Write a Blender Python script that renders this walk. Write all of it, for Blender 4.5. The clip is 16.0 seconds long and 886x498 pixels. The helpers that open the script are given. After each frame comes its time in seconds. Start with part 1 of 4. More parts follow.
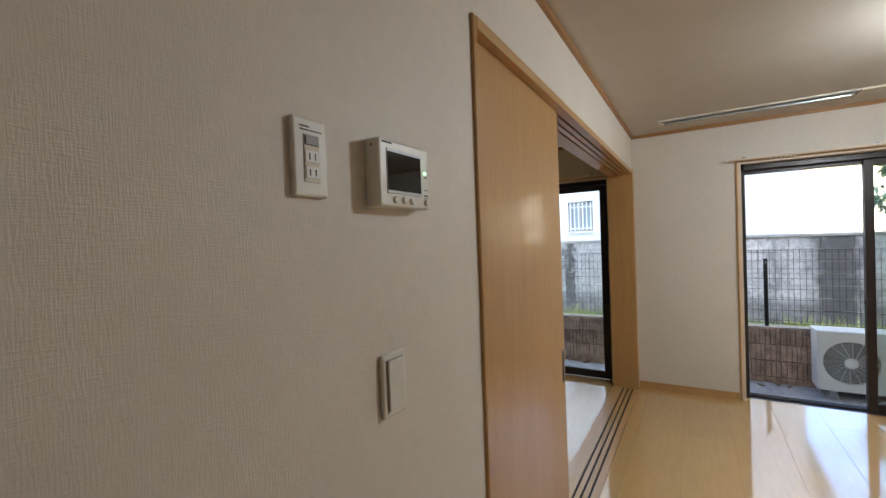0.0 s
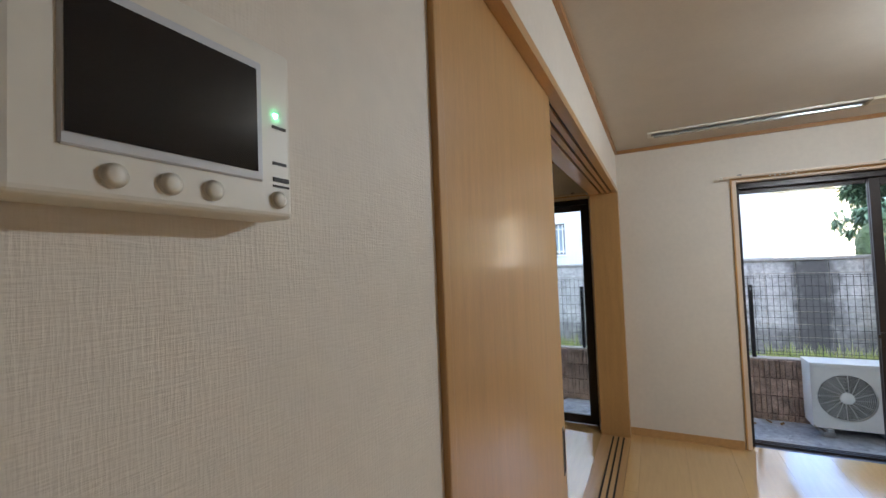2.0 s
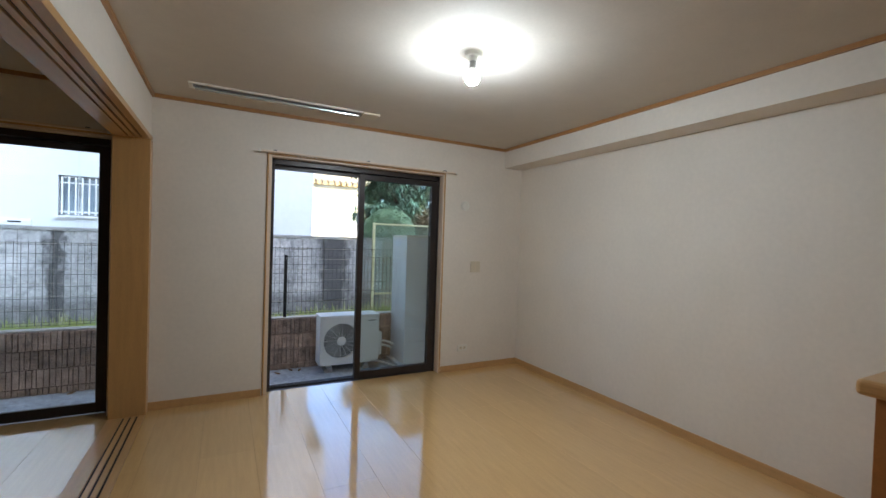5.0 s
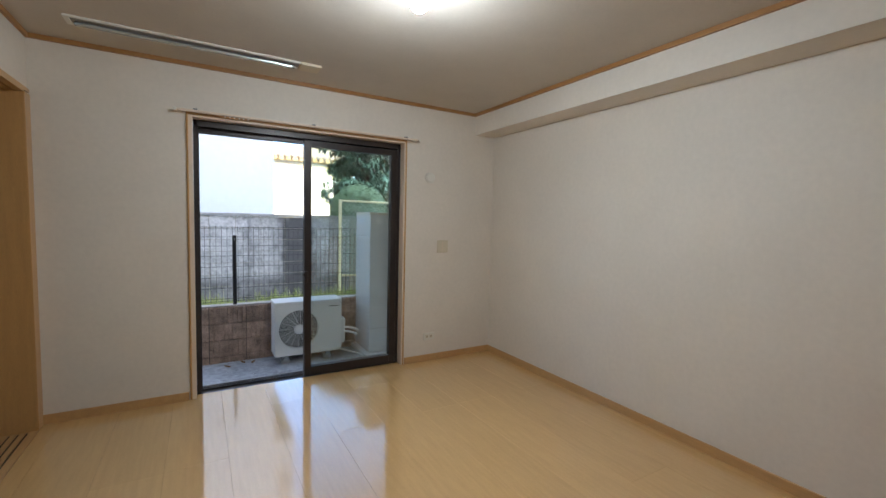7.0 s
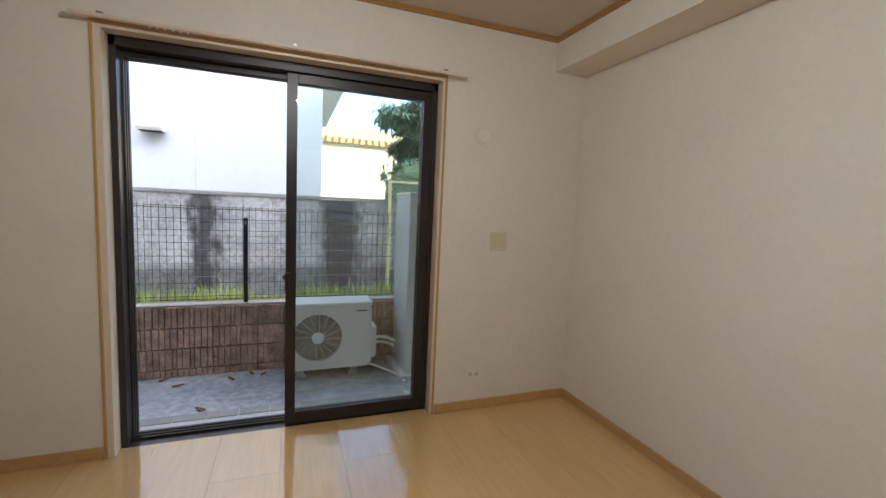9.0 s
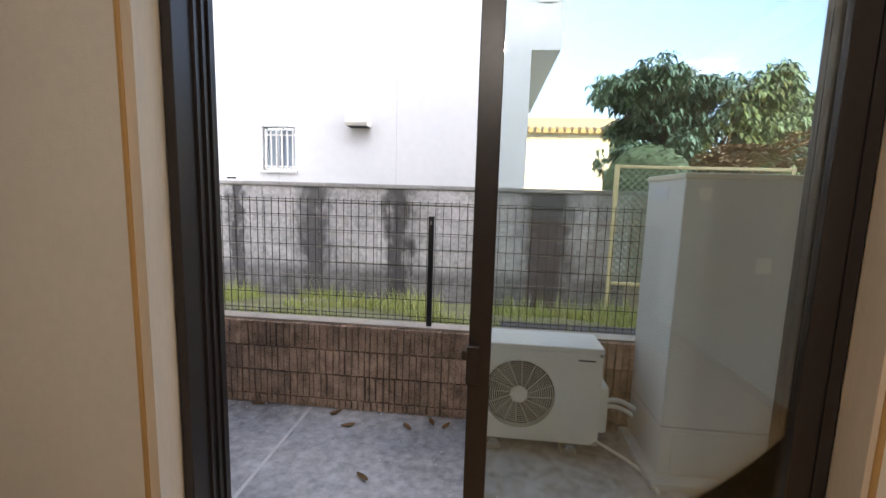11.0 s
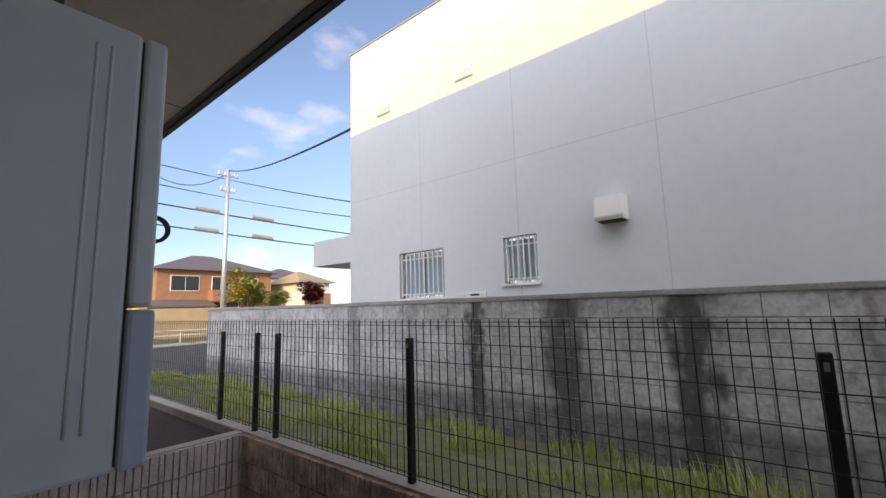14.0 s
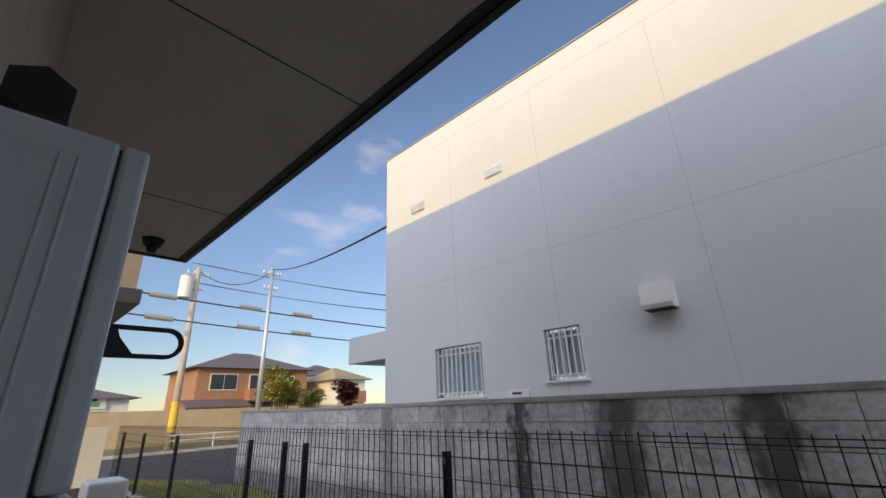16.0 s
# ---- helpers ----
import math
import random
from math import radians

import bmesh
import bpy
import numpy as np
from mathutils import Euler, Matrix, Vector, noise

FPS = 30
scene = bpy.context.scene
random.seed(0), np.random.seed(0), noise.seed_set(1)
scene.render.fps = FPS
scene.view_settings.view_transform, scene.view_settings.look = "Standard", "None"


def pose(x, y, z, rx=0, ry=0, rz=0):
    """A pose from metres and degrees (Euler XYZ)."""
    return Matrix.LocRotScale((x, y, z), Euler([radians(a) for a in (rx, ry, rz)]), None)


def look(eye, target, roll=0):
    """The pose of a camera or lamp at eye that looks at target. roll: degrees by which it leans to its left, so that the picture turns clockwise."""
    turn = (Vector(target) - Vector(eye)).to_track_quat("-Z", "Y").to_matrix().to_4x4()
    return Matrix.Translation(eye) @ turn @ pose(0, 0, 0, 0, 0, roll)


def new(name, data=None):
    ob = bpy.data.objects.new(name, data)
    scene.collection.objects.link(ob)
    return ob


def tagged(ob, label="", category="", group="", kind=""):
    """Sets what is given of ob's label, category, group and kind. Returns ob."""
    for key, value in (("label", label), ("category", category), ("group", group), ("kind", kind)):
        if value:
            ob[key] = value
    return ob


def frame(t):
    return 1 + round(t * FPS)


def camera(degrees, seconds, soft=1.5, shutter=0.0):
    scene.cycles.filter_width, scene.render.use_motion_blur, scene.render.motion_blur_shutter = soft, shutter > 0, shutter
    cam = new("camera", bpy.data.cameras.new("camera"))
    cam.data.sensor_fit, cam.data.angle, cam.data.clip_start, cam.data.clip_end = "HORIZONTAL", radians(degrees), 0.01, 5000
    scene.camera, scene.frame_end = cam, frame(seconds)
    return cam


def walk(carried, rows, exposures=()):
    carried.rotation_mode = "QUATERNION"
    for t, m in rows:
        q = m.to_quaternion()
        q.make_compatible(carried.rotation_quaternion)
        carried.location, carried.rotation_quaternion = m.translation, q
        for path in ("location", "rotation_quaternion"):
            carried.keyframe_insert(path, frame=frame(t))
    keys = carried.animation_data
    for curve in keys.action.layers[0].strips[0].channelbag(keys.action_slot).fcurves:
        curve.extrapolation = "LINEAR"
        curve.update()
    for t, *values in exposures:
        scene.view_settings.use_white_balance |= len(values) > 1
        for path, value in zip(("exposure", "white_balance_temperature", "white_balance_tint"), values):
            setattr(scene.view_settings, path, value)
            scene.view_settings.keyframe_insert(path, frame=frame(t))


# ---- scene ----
cam = camera(93.5, 16.0)
PATH = [
    (0, (0.146, 0.051, 1.455), (-0.892, 1.76, 1.424), -2.1),
    (0.5, (0.032, 0.181, 1.49), (-1.055, 1.86, 1.512), -2.1),
    (1, (-0.046, 0.319, 1.506), (-1.216, 1.939, 1.583), -2.0),
    (1.5, (-0.083, 0.469, 1.509), (-1.262, 2.081, 1.609), -2.1),
    (2, (-0.089, 0.556, 1.487), (-0.996, 2.337, 1.56), -2.2),
    (2.5, (-0.05, 0.59, 1.454), (-0.466, 2.546, 1.478), -1.6),
    (3, (-0.05, 0.613, 1.412), (0.088, 2.608, 1.392), -0.5),
    (3.5, (-0.014, 0.622, 1.391), (0.553, 2.54, 1.353), 0.7),
    (4, (0.032, 0.604, 1.386), (0.842, 2.432, 1.348), 1.3),
    (4.2, (0.077, 0.6, 1.384), (0.924, 2.412, 1.35), 1.5),
    (6.3, (0.236, 0.674, 1.32), (1.209, 2.419, 1.238), 1.7),
    (6.5, (0.302, 0.698, 1.324), (1.28, 2.44, 1.219), 1.7),
    (7, (0.522, 0.962, 1.349), (1.529, 2.685, 1.212), 1.4),
    (7.5, (0.75, 1.167, 1.309), (1.737, 2.899, 1.147), 1.0),
    (8, (0.923, 1.473, 1.342), (1.871, 3.222, 1.136), 0.8),
    (8.2, (1.036, 1.577, 1.32), (1.94, 3.349, 1.119), 1.2),
    (10.3, (1.36, 2.993, 1.278), (1.545, 4.969, 1.032), 2.5),
    (10.5, (1.346, 3.135, 1.258), (1.416, 5.118, 1.008), 2.4),
    (11, (1.302, 3.511, 1.262), (1.094, 5.484, 1.009), 1.7),
    (11.5, (1.19, 3.838, 1.252), (0.753, 5.774, 1.01), 0.9),
    (12, (1.101, 4.12, 1.237), (0.48, 6.006, 0.998), 0.2),
    (12.5, (1.03, 4.355, 1.251), (0.281, 6.196, 1.033), -0.2),
    (13, (0.941, 4.517, 1.245), (0.101, 6.321, 1.052), -0.6),
    (13.5, (0.852, 4.624, 1.254), (-0.072, 6.394, 1.121), -0.9),
    (14, (0.8, 4.697, 1.297), (-0.446, 6.239, 1.568), -1.7),
    (14.5, (0.752, 4.757, 1.325), (-0.609, 6.095, 1.924), -2.1),
    (15, (0.741, 4.765, 1.356), (-0.631, 6.041, 2.055), -2.9),
    (15.5, (0.736, 4.783, 1.343), (-0.631, 6.054, 2.06), -3.2),
    (16, (0.739, 4.779, 1.35), (-0.551, 6.139, 2.048), -2.4),
]
EXPOSURES = [
    (0.0, 4.15, 6500, 14), (1.5, 4.4, 6400, 14), (2.0, 4.15, 6250, 14), (3.0, 3.75, 6200, 14), (3.5, 3.8, 6200, 14), (4.2, 3.7, 6150, 13), (8.2, 3.88, 6450, 14), (10.5, 3.6, 7600, 20), (11.5, 3.5, 7800, 21),
    (12.0, 3.3, 8000, 22), (13.0, 2.8, 8100, 22), (13.5, 2.45, 8000, 22), (14.0, 2.05, 7600, 20), (14.5, 1.75, 7300, 19), (15.0, 1.6, 7200, 18), (16.0, 1.5, 7200, 18),
]
walk(cam, [(t, look(eye, target, roll)) for t, eye, target, roll in PATH], EXPOSURES)

# ---- world, sun, bulb strength ----
SUN_EL, SUN_AZ = radians(15.2), radians(155)
world = bpy.data.worlds.new("world")
scene.world = world
world.use_nodes = True
wn, wl = world.node_tree.nodes, world.node_tree.links
wn.clear()
sky = wn.new("ShaderNodeTexSky")
sky.sky_type, sky.sun_disc, sky.sun_elevation, sky.sun_rotation = "NISHITA", False, SUN_EL, SUN_AZ
sky.air_density, sky.dust_density, sky.ozone_density = 0.85, 0.0, 2.2
coord = wn.new("ShaderNodeTexCoord")
stretch = wn.new("ShaderNodeMapping")
stretch.inputs["Scale"].default_value = (2.2, 2.2, 5.0)
cloud = wn.new("ShaderNodeTexNoise")
cloud.inputs["Scale"].default_value, cloud.inputs["Detail"].default_value = 1.6, 8
ramp = wn.new("ShaderNodeMapRange")
ramp.inputs["From Min"].default_value, ramp.inputs["From Max"].default_value, ramp.inputs["To Max"].default_value = 0.61, 0.82, 0.7
mixer = wn.new("ShaderNodeMix")
mixer.data_type = "RGBA"
mixer.inputs["B"].default_value = (1.7, 1.65, 1.65, 1)
back = wn.new("ShaderNodeBackground")
back.inputs["Strength"].default_value = 0.20
outw = wn.new("ShaderNodeOutputWorld")
wl.new(coord.outputs["Generated"], stretch.inputs["Vector"])
wl.new(stretch.outputs["Vector"], cloud.inputs["Vector"])
wl.new(cloud.outputs["Fac"], ramp.inputs["Value"])
wl.new(ramp.outputs["Result"], mixer.inputs["Factor"])
rise = wn.new("ShaderNodeSeparateXYZ")
deepen = wn.new("ShaderNodeMapRange")
deepen.inputs["From Min"].default_value, deepen.inputs["From Max"].default_value = 0.0, 0.40
deepen.inputs["To Min"].default_value, deepen.inputs["To Max"].default_value = 0.19, 0.37
clear = wn.new("ShaderNodeVectorMath")
clear.operation = "SCALE"
wl.new(coord.outputs["Generated"], rise.inputs[0])
wl.new(rise.outputs["Z"], deepen.inputs["Value"])
wl.new(sky.outputs["Color"], clear.inputs[0])
wl.new(deepen.outputs["Result"], clear.inputs["Scale"])
# sky glow added towards the low sun, out of view, to brighten shaded walls
sunward = wn.new("ShaderNodeVectorMath")
sunward.operation = "DOT_PRODUCT"
sunward.inputs[1].default_value = (math.sin(SUN_AZ) * math.cos(SUN_EL), math.cos(SUN_AZ) * math.cos(SUN_EL), math.sin(SUN_EL))
glow_rise = wn.new("ShaderNodeMapRange")
glow_rise.interpolation_type = "SMOOTHSTEP"
glow_rise.inputs["From Min"].default_value, glow_rise.inputs["From Max"].default_value = -0.05, 0.85
fill_glow = wn.new("ShaderNodeVectorMath")
fill_glow.operation = "SCALE"
fill_glow.inputs[0].default_value = (2.35, 2.6, 3.0)
filled_sky = wn.new("ShaderNodeVectorMath")
filled_sky.operation = "ADD"
wl.new(coord.outputs["Generated"], sunward.inputs[0])
wl.new(sunward.outputs["Value"], glow_rise.inputs["Value"])
wl.new(glow_rise.outputs["Result"], fill_glow.inputs["Scale"])
wl.new(clear.outputs["Vector"], filled_sky.inputs[0])
wl.new(fill_glow.outputs["Vector"], filled_sky.inputs[1])
wl.new(filled_sky.outputs["Vector"], mixer.inputs["A"])
wl.new(mixer.outputs["Result"], back.inputs["Color"])
wl.new(back.outputs["Background"], outw.inputs["Surface"])
sun = new("sun", bpy.data.lights.new("sun", "SUN"))
sun.data.energy, sun.data.angle, sun.data.color = 0.85, radians(0.5), (1.0, 0.73, 0.19)
way_to_sun = Vector((math.sin(SUN_AZ) * math.cos(SUN_EL), math.cos(SUN_AZ) * math.cos(SUN_EL), math.sin(SUN_EL)))
sun.matrix_world = look(way_to_sun * 50, (0, 0, 0))
BULB_GLOW = 82.0
BULB_COLOUR = (0.86, 0.97, 1.0)


# ---- materials ----
def mat(name, colour, rough=0.6, metal=0.0, vary=0.12, scale=6.0, bump=0.0, bump_scale=200.0, stretch=(1, 1, 1), per_piece=0.0, second=None, coat=0.0, depth=0.004):
    """A surface whose colour wanders at two scales, with fine relief; per_piece varies it from object to object."""
    m = bpy.data.materials.new(name)
    m.use_nodes = True
    n, l = m.node_tree.nodes, m.node_tree.links
    b = n["Principled BSDF"]
    b.inputs["Metallic"].default_value = metal
    b.inputs["Coat Weight"].default_value = coat
    b.inputs["Coat Roughness"].default_value = 0.08
    tc, mp = n.new("ShaderNodeTexCoord"), n.new("ShaderNodeMapping")
    geo = n.new("ShaderNodeNewGeometry")
    mp.inputs["Scale"].default_value = stretch
    l.new(geo.outputs["Position"], mp.inputs["Vector"])
    big, small = n.new("ShaderNodeTexNoise"), n.new("ShaderNodeTexNoise")
    big.inputs["Scale"].default_value, big.inputs["Detail"].default_value = scale, 6
    small.inputs["Scale"].default_value, small.inputs["Detail"].default_value = scale * 11, 4
    for t in (big, small):
        l.new(mp.outputs["Vector"], t.inputs["Vector"])
    add = n.new("ShaderNodeMath")
    add.operation = "ADD"
    l.new(big.outputs["Fac"], add.inputs[0])
    l.new(small.outputs["Fac"], add.inputs[1])
    rng = n.new("ShaderNodeMapRange")
    rng.inputs["From Min"].default_value, rng.inputs["From Max"].default_value = 0.65, 1.35
    l.new(add.outputs["Value"], rng.inputs["Value"])
    mix = n.new("ShaderNodeMix")
    mix.data_type = "RGBA"
    l.new(rng.outputs["Result"], mix.inputs["Factor"])
    dark = second if second else tuple(c * (1 - vary) for c in colour)
    light = colour if second else tuple(min(1, c * (1 + vary * 0.6)) for c in colour)
    mix.inputs["A"].default_value, mix.inputs["B"].default_value = (*dark, 1), (*light, 1)
    last = mix.outputs["Result"]
    if per_piece:
        info, hsv, pr = n.new("ShaderNodeObjectInfo"), n.new("ShaderNodeHueSaturation"), n.new("ShaderNodeMapRange")
        pr.inputs["To Min"].default_value, pr.inputs["To Max"].default_value = 1 - per_piece, 1 + per_piece
        l.new(info.outputs["Random"], pr.inputs["Value"])
        l.new(pr.outputs["Result"], hsv.inputs["Value"])
        l.new(last, hsv.inputs["Color"])
        last = hsv.outputs["Color"]
    l.new(last, b.inputs["Base Color"])
    rr = n.new("ShaderNodeMapRange")
    rr.inputs["To Min"].default_value, rr.inputs["To Max"].default_value = rough * 0.88, min(1, rough * 1.12)
    l.new(small.outputs["Fac"], rr.inputs["Value"])
    l.new(rr.outputs["Result"], b.inputs["Roughness"])
    if bump:
        fine, bp = n.new("ShaderNodeTexNoise"), n.new("ShaderNodeBump")
        fine.inputs["Scale"].default_value, fine.inputs["Detail"].default_value = bump_scale, 3
        l.new(mp.outputs["Vector"], fine.inputs["Vector"])
        bp.inputs["Strength"].default_value, bp.inputs["Distance"].default_value = bump, depth
        l.new(fine.outputs["Fac"], bp.inputs["Height"])
        l.new(bp.outputs["Normal"], b.inputs["Normal"])
    return m


def paper(name, colour):
    """Woven vinyl wallpaper: short crossing ribs in relief."""
    m = mat(name, colour, 0.55, vary=0.05, scale=3)
    n, l = m.node_tree.nodes, m.node_tree.links
    geo, bp = n.new("ShaderNodeNewGeometry"), n.new("ShaderNodeBump")
    heights = []
    for sc in ((60, 60, 520), (420, 420, 50)):
        mp, no = n.new("ShaderNodeMapping"), n.new("ShaderNodeTexNoise")
        mp.inputs["Scale"].default_value = sc
        no.inputs["Scale"].default_value, no.inputs["Detail"].default_value = 1.0, 2
        l.new(geo.outputs["Position"], mp.inputs["Vector"])
        l.new(mp.outputs["Vector"], no.inputs["Vector"])
        heights.append(no)
    mx = n.new("ShaderNodeMath")
    mx.operation = "ADD"
    l.new(heights[0].outputs["Fac"], mx.inputs[0])
    l.new(heights[1].outputs["Fac"], mx.inputs[1])
    bp.inputs["Strength"].default_value, bp.inputs["Distance"].default_value = 0.20, 0.003
    l.new(mx.outputs["Value"], bp.inputs["Height"])
    l.new(bp.outputs["Normal"], n["Principled BSDF"].inputs["Normal"])
    return m


def pane_glass(name):
    m = bpy.data.materials.new(name)
    m.use_nodes = True
    n, l = m.node_tree.nodes, m.node_tree.links
    n.clear()
    tr, gl, fr, mx, o = (n.new(k) for k in ("ShaderNodeBsdfTransparent", "ShaderNodeBsdfGlossy", "ShaderNodeFresnel", "ShaderNodeMixShader", "ShaderNodeOutputMaterial"))
    tr.inputs["Color"].default_value = (0.93, 0.96, 0.955, 1)
    gl.inputs["Roughness"].default_value = 0.01
    fr.inputs["IOR"].default_value = 1.5
    l.new(fr.outputs["Fac"], mx.inputs["Fac"])
    l.new(tr.outputs["BSDF"], mx.inputs[1])
    l.new(gl.outputs["BSDF"], mx.inputs[2])
    l.new(mx.outputs["Shader"], o.inputs["Surface"])
    return m


def glowing(name, colour, strength):
    m = bpy.data.materials.new(name)
    m.use_nodes = True
    b = m.node_tree.nodes["Principled BSDF"]
    b.inputs["Base Color"].default_value = (0.9, 0.9, 0.9, 1)
    b.inputs["Emission Color"].default_value = (*colour, 1)
    b.inputs["Emission Strength"].default_value = strength
    return m


def stained_block(name, stains):
    """Weathered concrete block with dark run-off stains down it at the given (x, half width, strength)."""
    m = mat(name, (0.60, 0.57, 0.56), 0.9, vary=0.42, scale=2.2, bump=0.5, bump_scale=90, per_piece=0.07)
    n, l = m.node_tree.nodes, m.node_tree.links
    b = n["Principled BSDF"]
    geo, sep, wob, wmp = n.new("ShaderNodeNewGeometry"), n.new("ShaderNodeSeparateXYZ"), n.new("ShaderNodeTexNoise"), n.new("ShaderNodeMapping")
    wmp.inputs["Scale"].default_value = (4.5, 1.0, 2.6)
    wob.inputs["Scale"].default_value, wob.inputs["Detail"].default_value = 1.7, 7
    l.new(geo.outputs["Position"], sep.inputs[0])
    l.new(geo.outputs["Position"], wmp.inputs["Vector"])
    l.new(wmp.outputs["Vector"], wob.inputs["Vector"])

    def op(kind, a, c=None):
        q = n.new("ShaderNodeMath")
        q.operation = kind
        for i, v in enumerate((a, c)):
            if v is None:
                continue
            if isinstance(v, (int, float)):
                q.inputs[i].default_value = v
            else:
                l.new(v, q.inputs[i])
        return q.outputs[0]
    shift = op("MULTIPLY", op("SUBTRACT", wob.outputs["Fac"], 0.5), 0.5)
    total = 0.0
    for x, w, s in stains:
        d = op("ABSOLUTE", op("SUBTRACT", op("ADD", sep.outputs["X"], shift), x))
        r = n.new("ShaderNodeMapRange")
        r.interpolation_type = "SMOOTHSTEP"
        r.inputs["From Min"].default_value, r.inputs["From Max"].default_value = w * 1.75, w * 0.35
        r.inputs["To Max"].default_value = s
        l.new(d, r.inputs["Value"])
        total = op("MAXIMUM", r.outputs["Result"], total)
    low = n.new("ShaderNodeMapRange")
    low.inputs["From Min"].default_value, low.inputs["From Max"].default_value, low.inputs["To Max"].default_value = 0.36, 0.20, 0.85
    l.new(op("ADD", sep.outputs["Z"], op("MULTIPLY", shift, 0.5)), low.inputs["Value"])
    total = op("MAXIMUM", total, op("MULTIPLY", low.outputs["Result"], op("ADD", wob.outputs["Fac"], 0.25)))
    blot = n.new("ShaderNodeMapRange")
    blot.inputs["From Min"].default_value, blot.inputs["From Max"].default_value, blot.inputs["To Max"].default_value = 0.55, 0.75, 0.5
    l.new(wob.outputs["Fac"], blot.inputs["Value"])
    total = op("MAXIMUM", total, blot.outputs["Result"])
    mx = n.new("ShaderNodeMix")
    mx.data_type = "RGBA"
    old = b.inputs["Base Color"].links[0].from_socket
    l.new(total, mx.inputs["Factor"])
    l.new(old, mx.inputs["A"])
    mx.inputs["B"].default_value = (0.055, 0.05, 0.05, 1)
    l.new(mx.outputs["Result"], b.inputs["Base Color"])
    return m


PAPER = paper("wallpaper", (0.78, 0.715, 0.635))
CEIL = mat("ceiling_paper", (0.62, 0.56, 0.49), 0.8, vary=0.05, bump=0.25, bump_scale=300)
FLOORWOOD = mat("floor_wood", (0.67, 0.42, 0.18), 0.10, vary=0.10, scale=5, stretch=(9, 0.8, 1), per_piece=0.03, coat=1.0)
OAK = mat("pale_oak", (0.57, 0.325, 0.125), 0.30, vary=0.14, scale=5, stretch=(7, 7, 0.6), coat=0.15)
OAKFLAT = mat("pale_oak_flat", (0.57, 0.33, 0.135), 0.36, vary=0.14, scale=5, stretch=(7, 0.6, 7), coat=0.15)
TRIM = mat("brown_trim", (0.40, 0.20, 0.07), 0.4, vary=0.15, scale=4)
REVEAL = mat("pale_reveal", (0.76, 0.62, 0.48), 0.45, vary=0.08, scale=4, stretch=(6, 6, 0.6))
COUNTER = mat("reddish_wood", (0.38, 0.15, 0.045), 0.3, vary=0.2, scale=4, stretch=(1, 7, 7), coat=0.3)
BRONZE = mat("bronze_aluminium", (0.040, 0.031, 0.029), 0.36, 0.3, vary=0.15, bump=0.03)
DARKGREY = mat("dark_grey_plastic", (0.09, 0.09, 0.09), 0.5)
BLACK = mat("black_rubber", (0.012, 0.012, 0.012), 0.6)
PLASTIC = mat("white_plastic", (0.78, 0.75, 0.68), 0.38, vary=0.03)
CREAM = mat("cream_plastic", (0.66, 0.58, 0.44), 0.45, vary=0.04)
GREYPL = mat("grey_plastic", (0.30, 0.29, 0.28), 0.45)
DARKMARK = mat("dark_print", (0.06, 0.055, 0.05), 0.6)
SCREEN = mat("screen_glass", (0.008, 0.008, 0.01), 0.04, vary=0.02)
SILVER = mat("silver_frame", (0.62, 0.66, 0.68), 0.25, 0.7, vary=0.05)
GREEN_LED = glowing("green_led", (0.1, 1.0, 0.35), 4.0)
BULB = glowing("lit_bulb", BULB_COLOUR, BULB_GLOW)
PANE = pane_glass("clear_glass")
ALC = mat("painted_panel", (0.66, 0.66, 0.65), 0.85, vary=0.05, scale=0.8, bump=0.2, bump_scale=120)
CONC = mat("terrace_concrete", (0.42, 0.425, 0.43), 0.5, vary=0.6, scale=1.6, bump=0.25, bump_scale=60)
STEPC = mat("step_concrete", (0.55, 0.53, 0.50), 0.7, vary=0.2, scale=3, bump=0.3)
STEPT = mat("step_tile", (0.33, 0.30, 0.27), 0.6, vary=0.2, scale=6, per_piece=0.1)
JOINT = mat("pale_joint", (0.62, 0.61, 0.60), 0.9, vary=0.2)
MORTAR = mat("pale_mortar", (0.43, 0.375, 0.31), 0.9, vary=0.25, scale=5, bump=0.4, bump_scale=80)
DARKJOINT = mat("dark_mortar", (0.13, 0.10, 0.08), 0.95, vary=0.3, scale=9, bump=0.4, bump_scale=80)
RIB = mat("brown_split_block", (0.48, 0.325, 0.235), 0.9, vary=0.65, scale=9, bump=1.0, bump_scale=48, per_piece=0.2, depth=0.014)
RIBPINK = mat("greyed_split_block", (0.55, 0.45, 0.40), 0.9, vary=0.35, scale=7, bump=1.0, bump_scale=70, per_piece=0.12)
SOIL = mat("dark_soil", (0.045, 0.028, 0.02), 0.95, vary=0.5, scale=12, bump=1.0, bump_scale=40)
TURF = mat("rough_turf", (0.18, 0.20, 0.075), 0.95, vary=0.5, scale=4, bump=1.0, bump_scale=40, second=(0.13, 0.11, 0.07))
BLADE = mat("grass_blade", (0.25, 0.36, 0.075), 0.7, vary=0.4, scale=3, second=(0.46, 0.42, 0.16))
WIRE = mat("dark_coated_wire", (0.018, 0.016, 0.016), 0.45, 0.2)
BLOCK = stained_block("stained_concrete_block", [(-4.4, 0.12, 0.5), (-2.13, 0.10, 0.85), (-1.02, 0.20, 0.85), (0.12, 0.17, 0.9), (2.05, 0.32, 0.9), (1.25, 0.06, 0.4), (-3.2, 0.08, 0.35)])
CAPST = mat("wall_capping", (0.40, 0.38, 0.36), 0.9, vary=0.3, scale=5, bump=0.4)
ACWHITE = mat("ivory_enamel", (0.74, 0.72, 0.66), 0.35, vary=0.04, scale=3)
TANKPAINT = mat("pale_enamel", (0.62, 0.60, 0.56), 0.4, vary=0.05, scale=2)
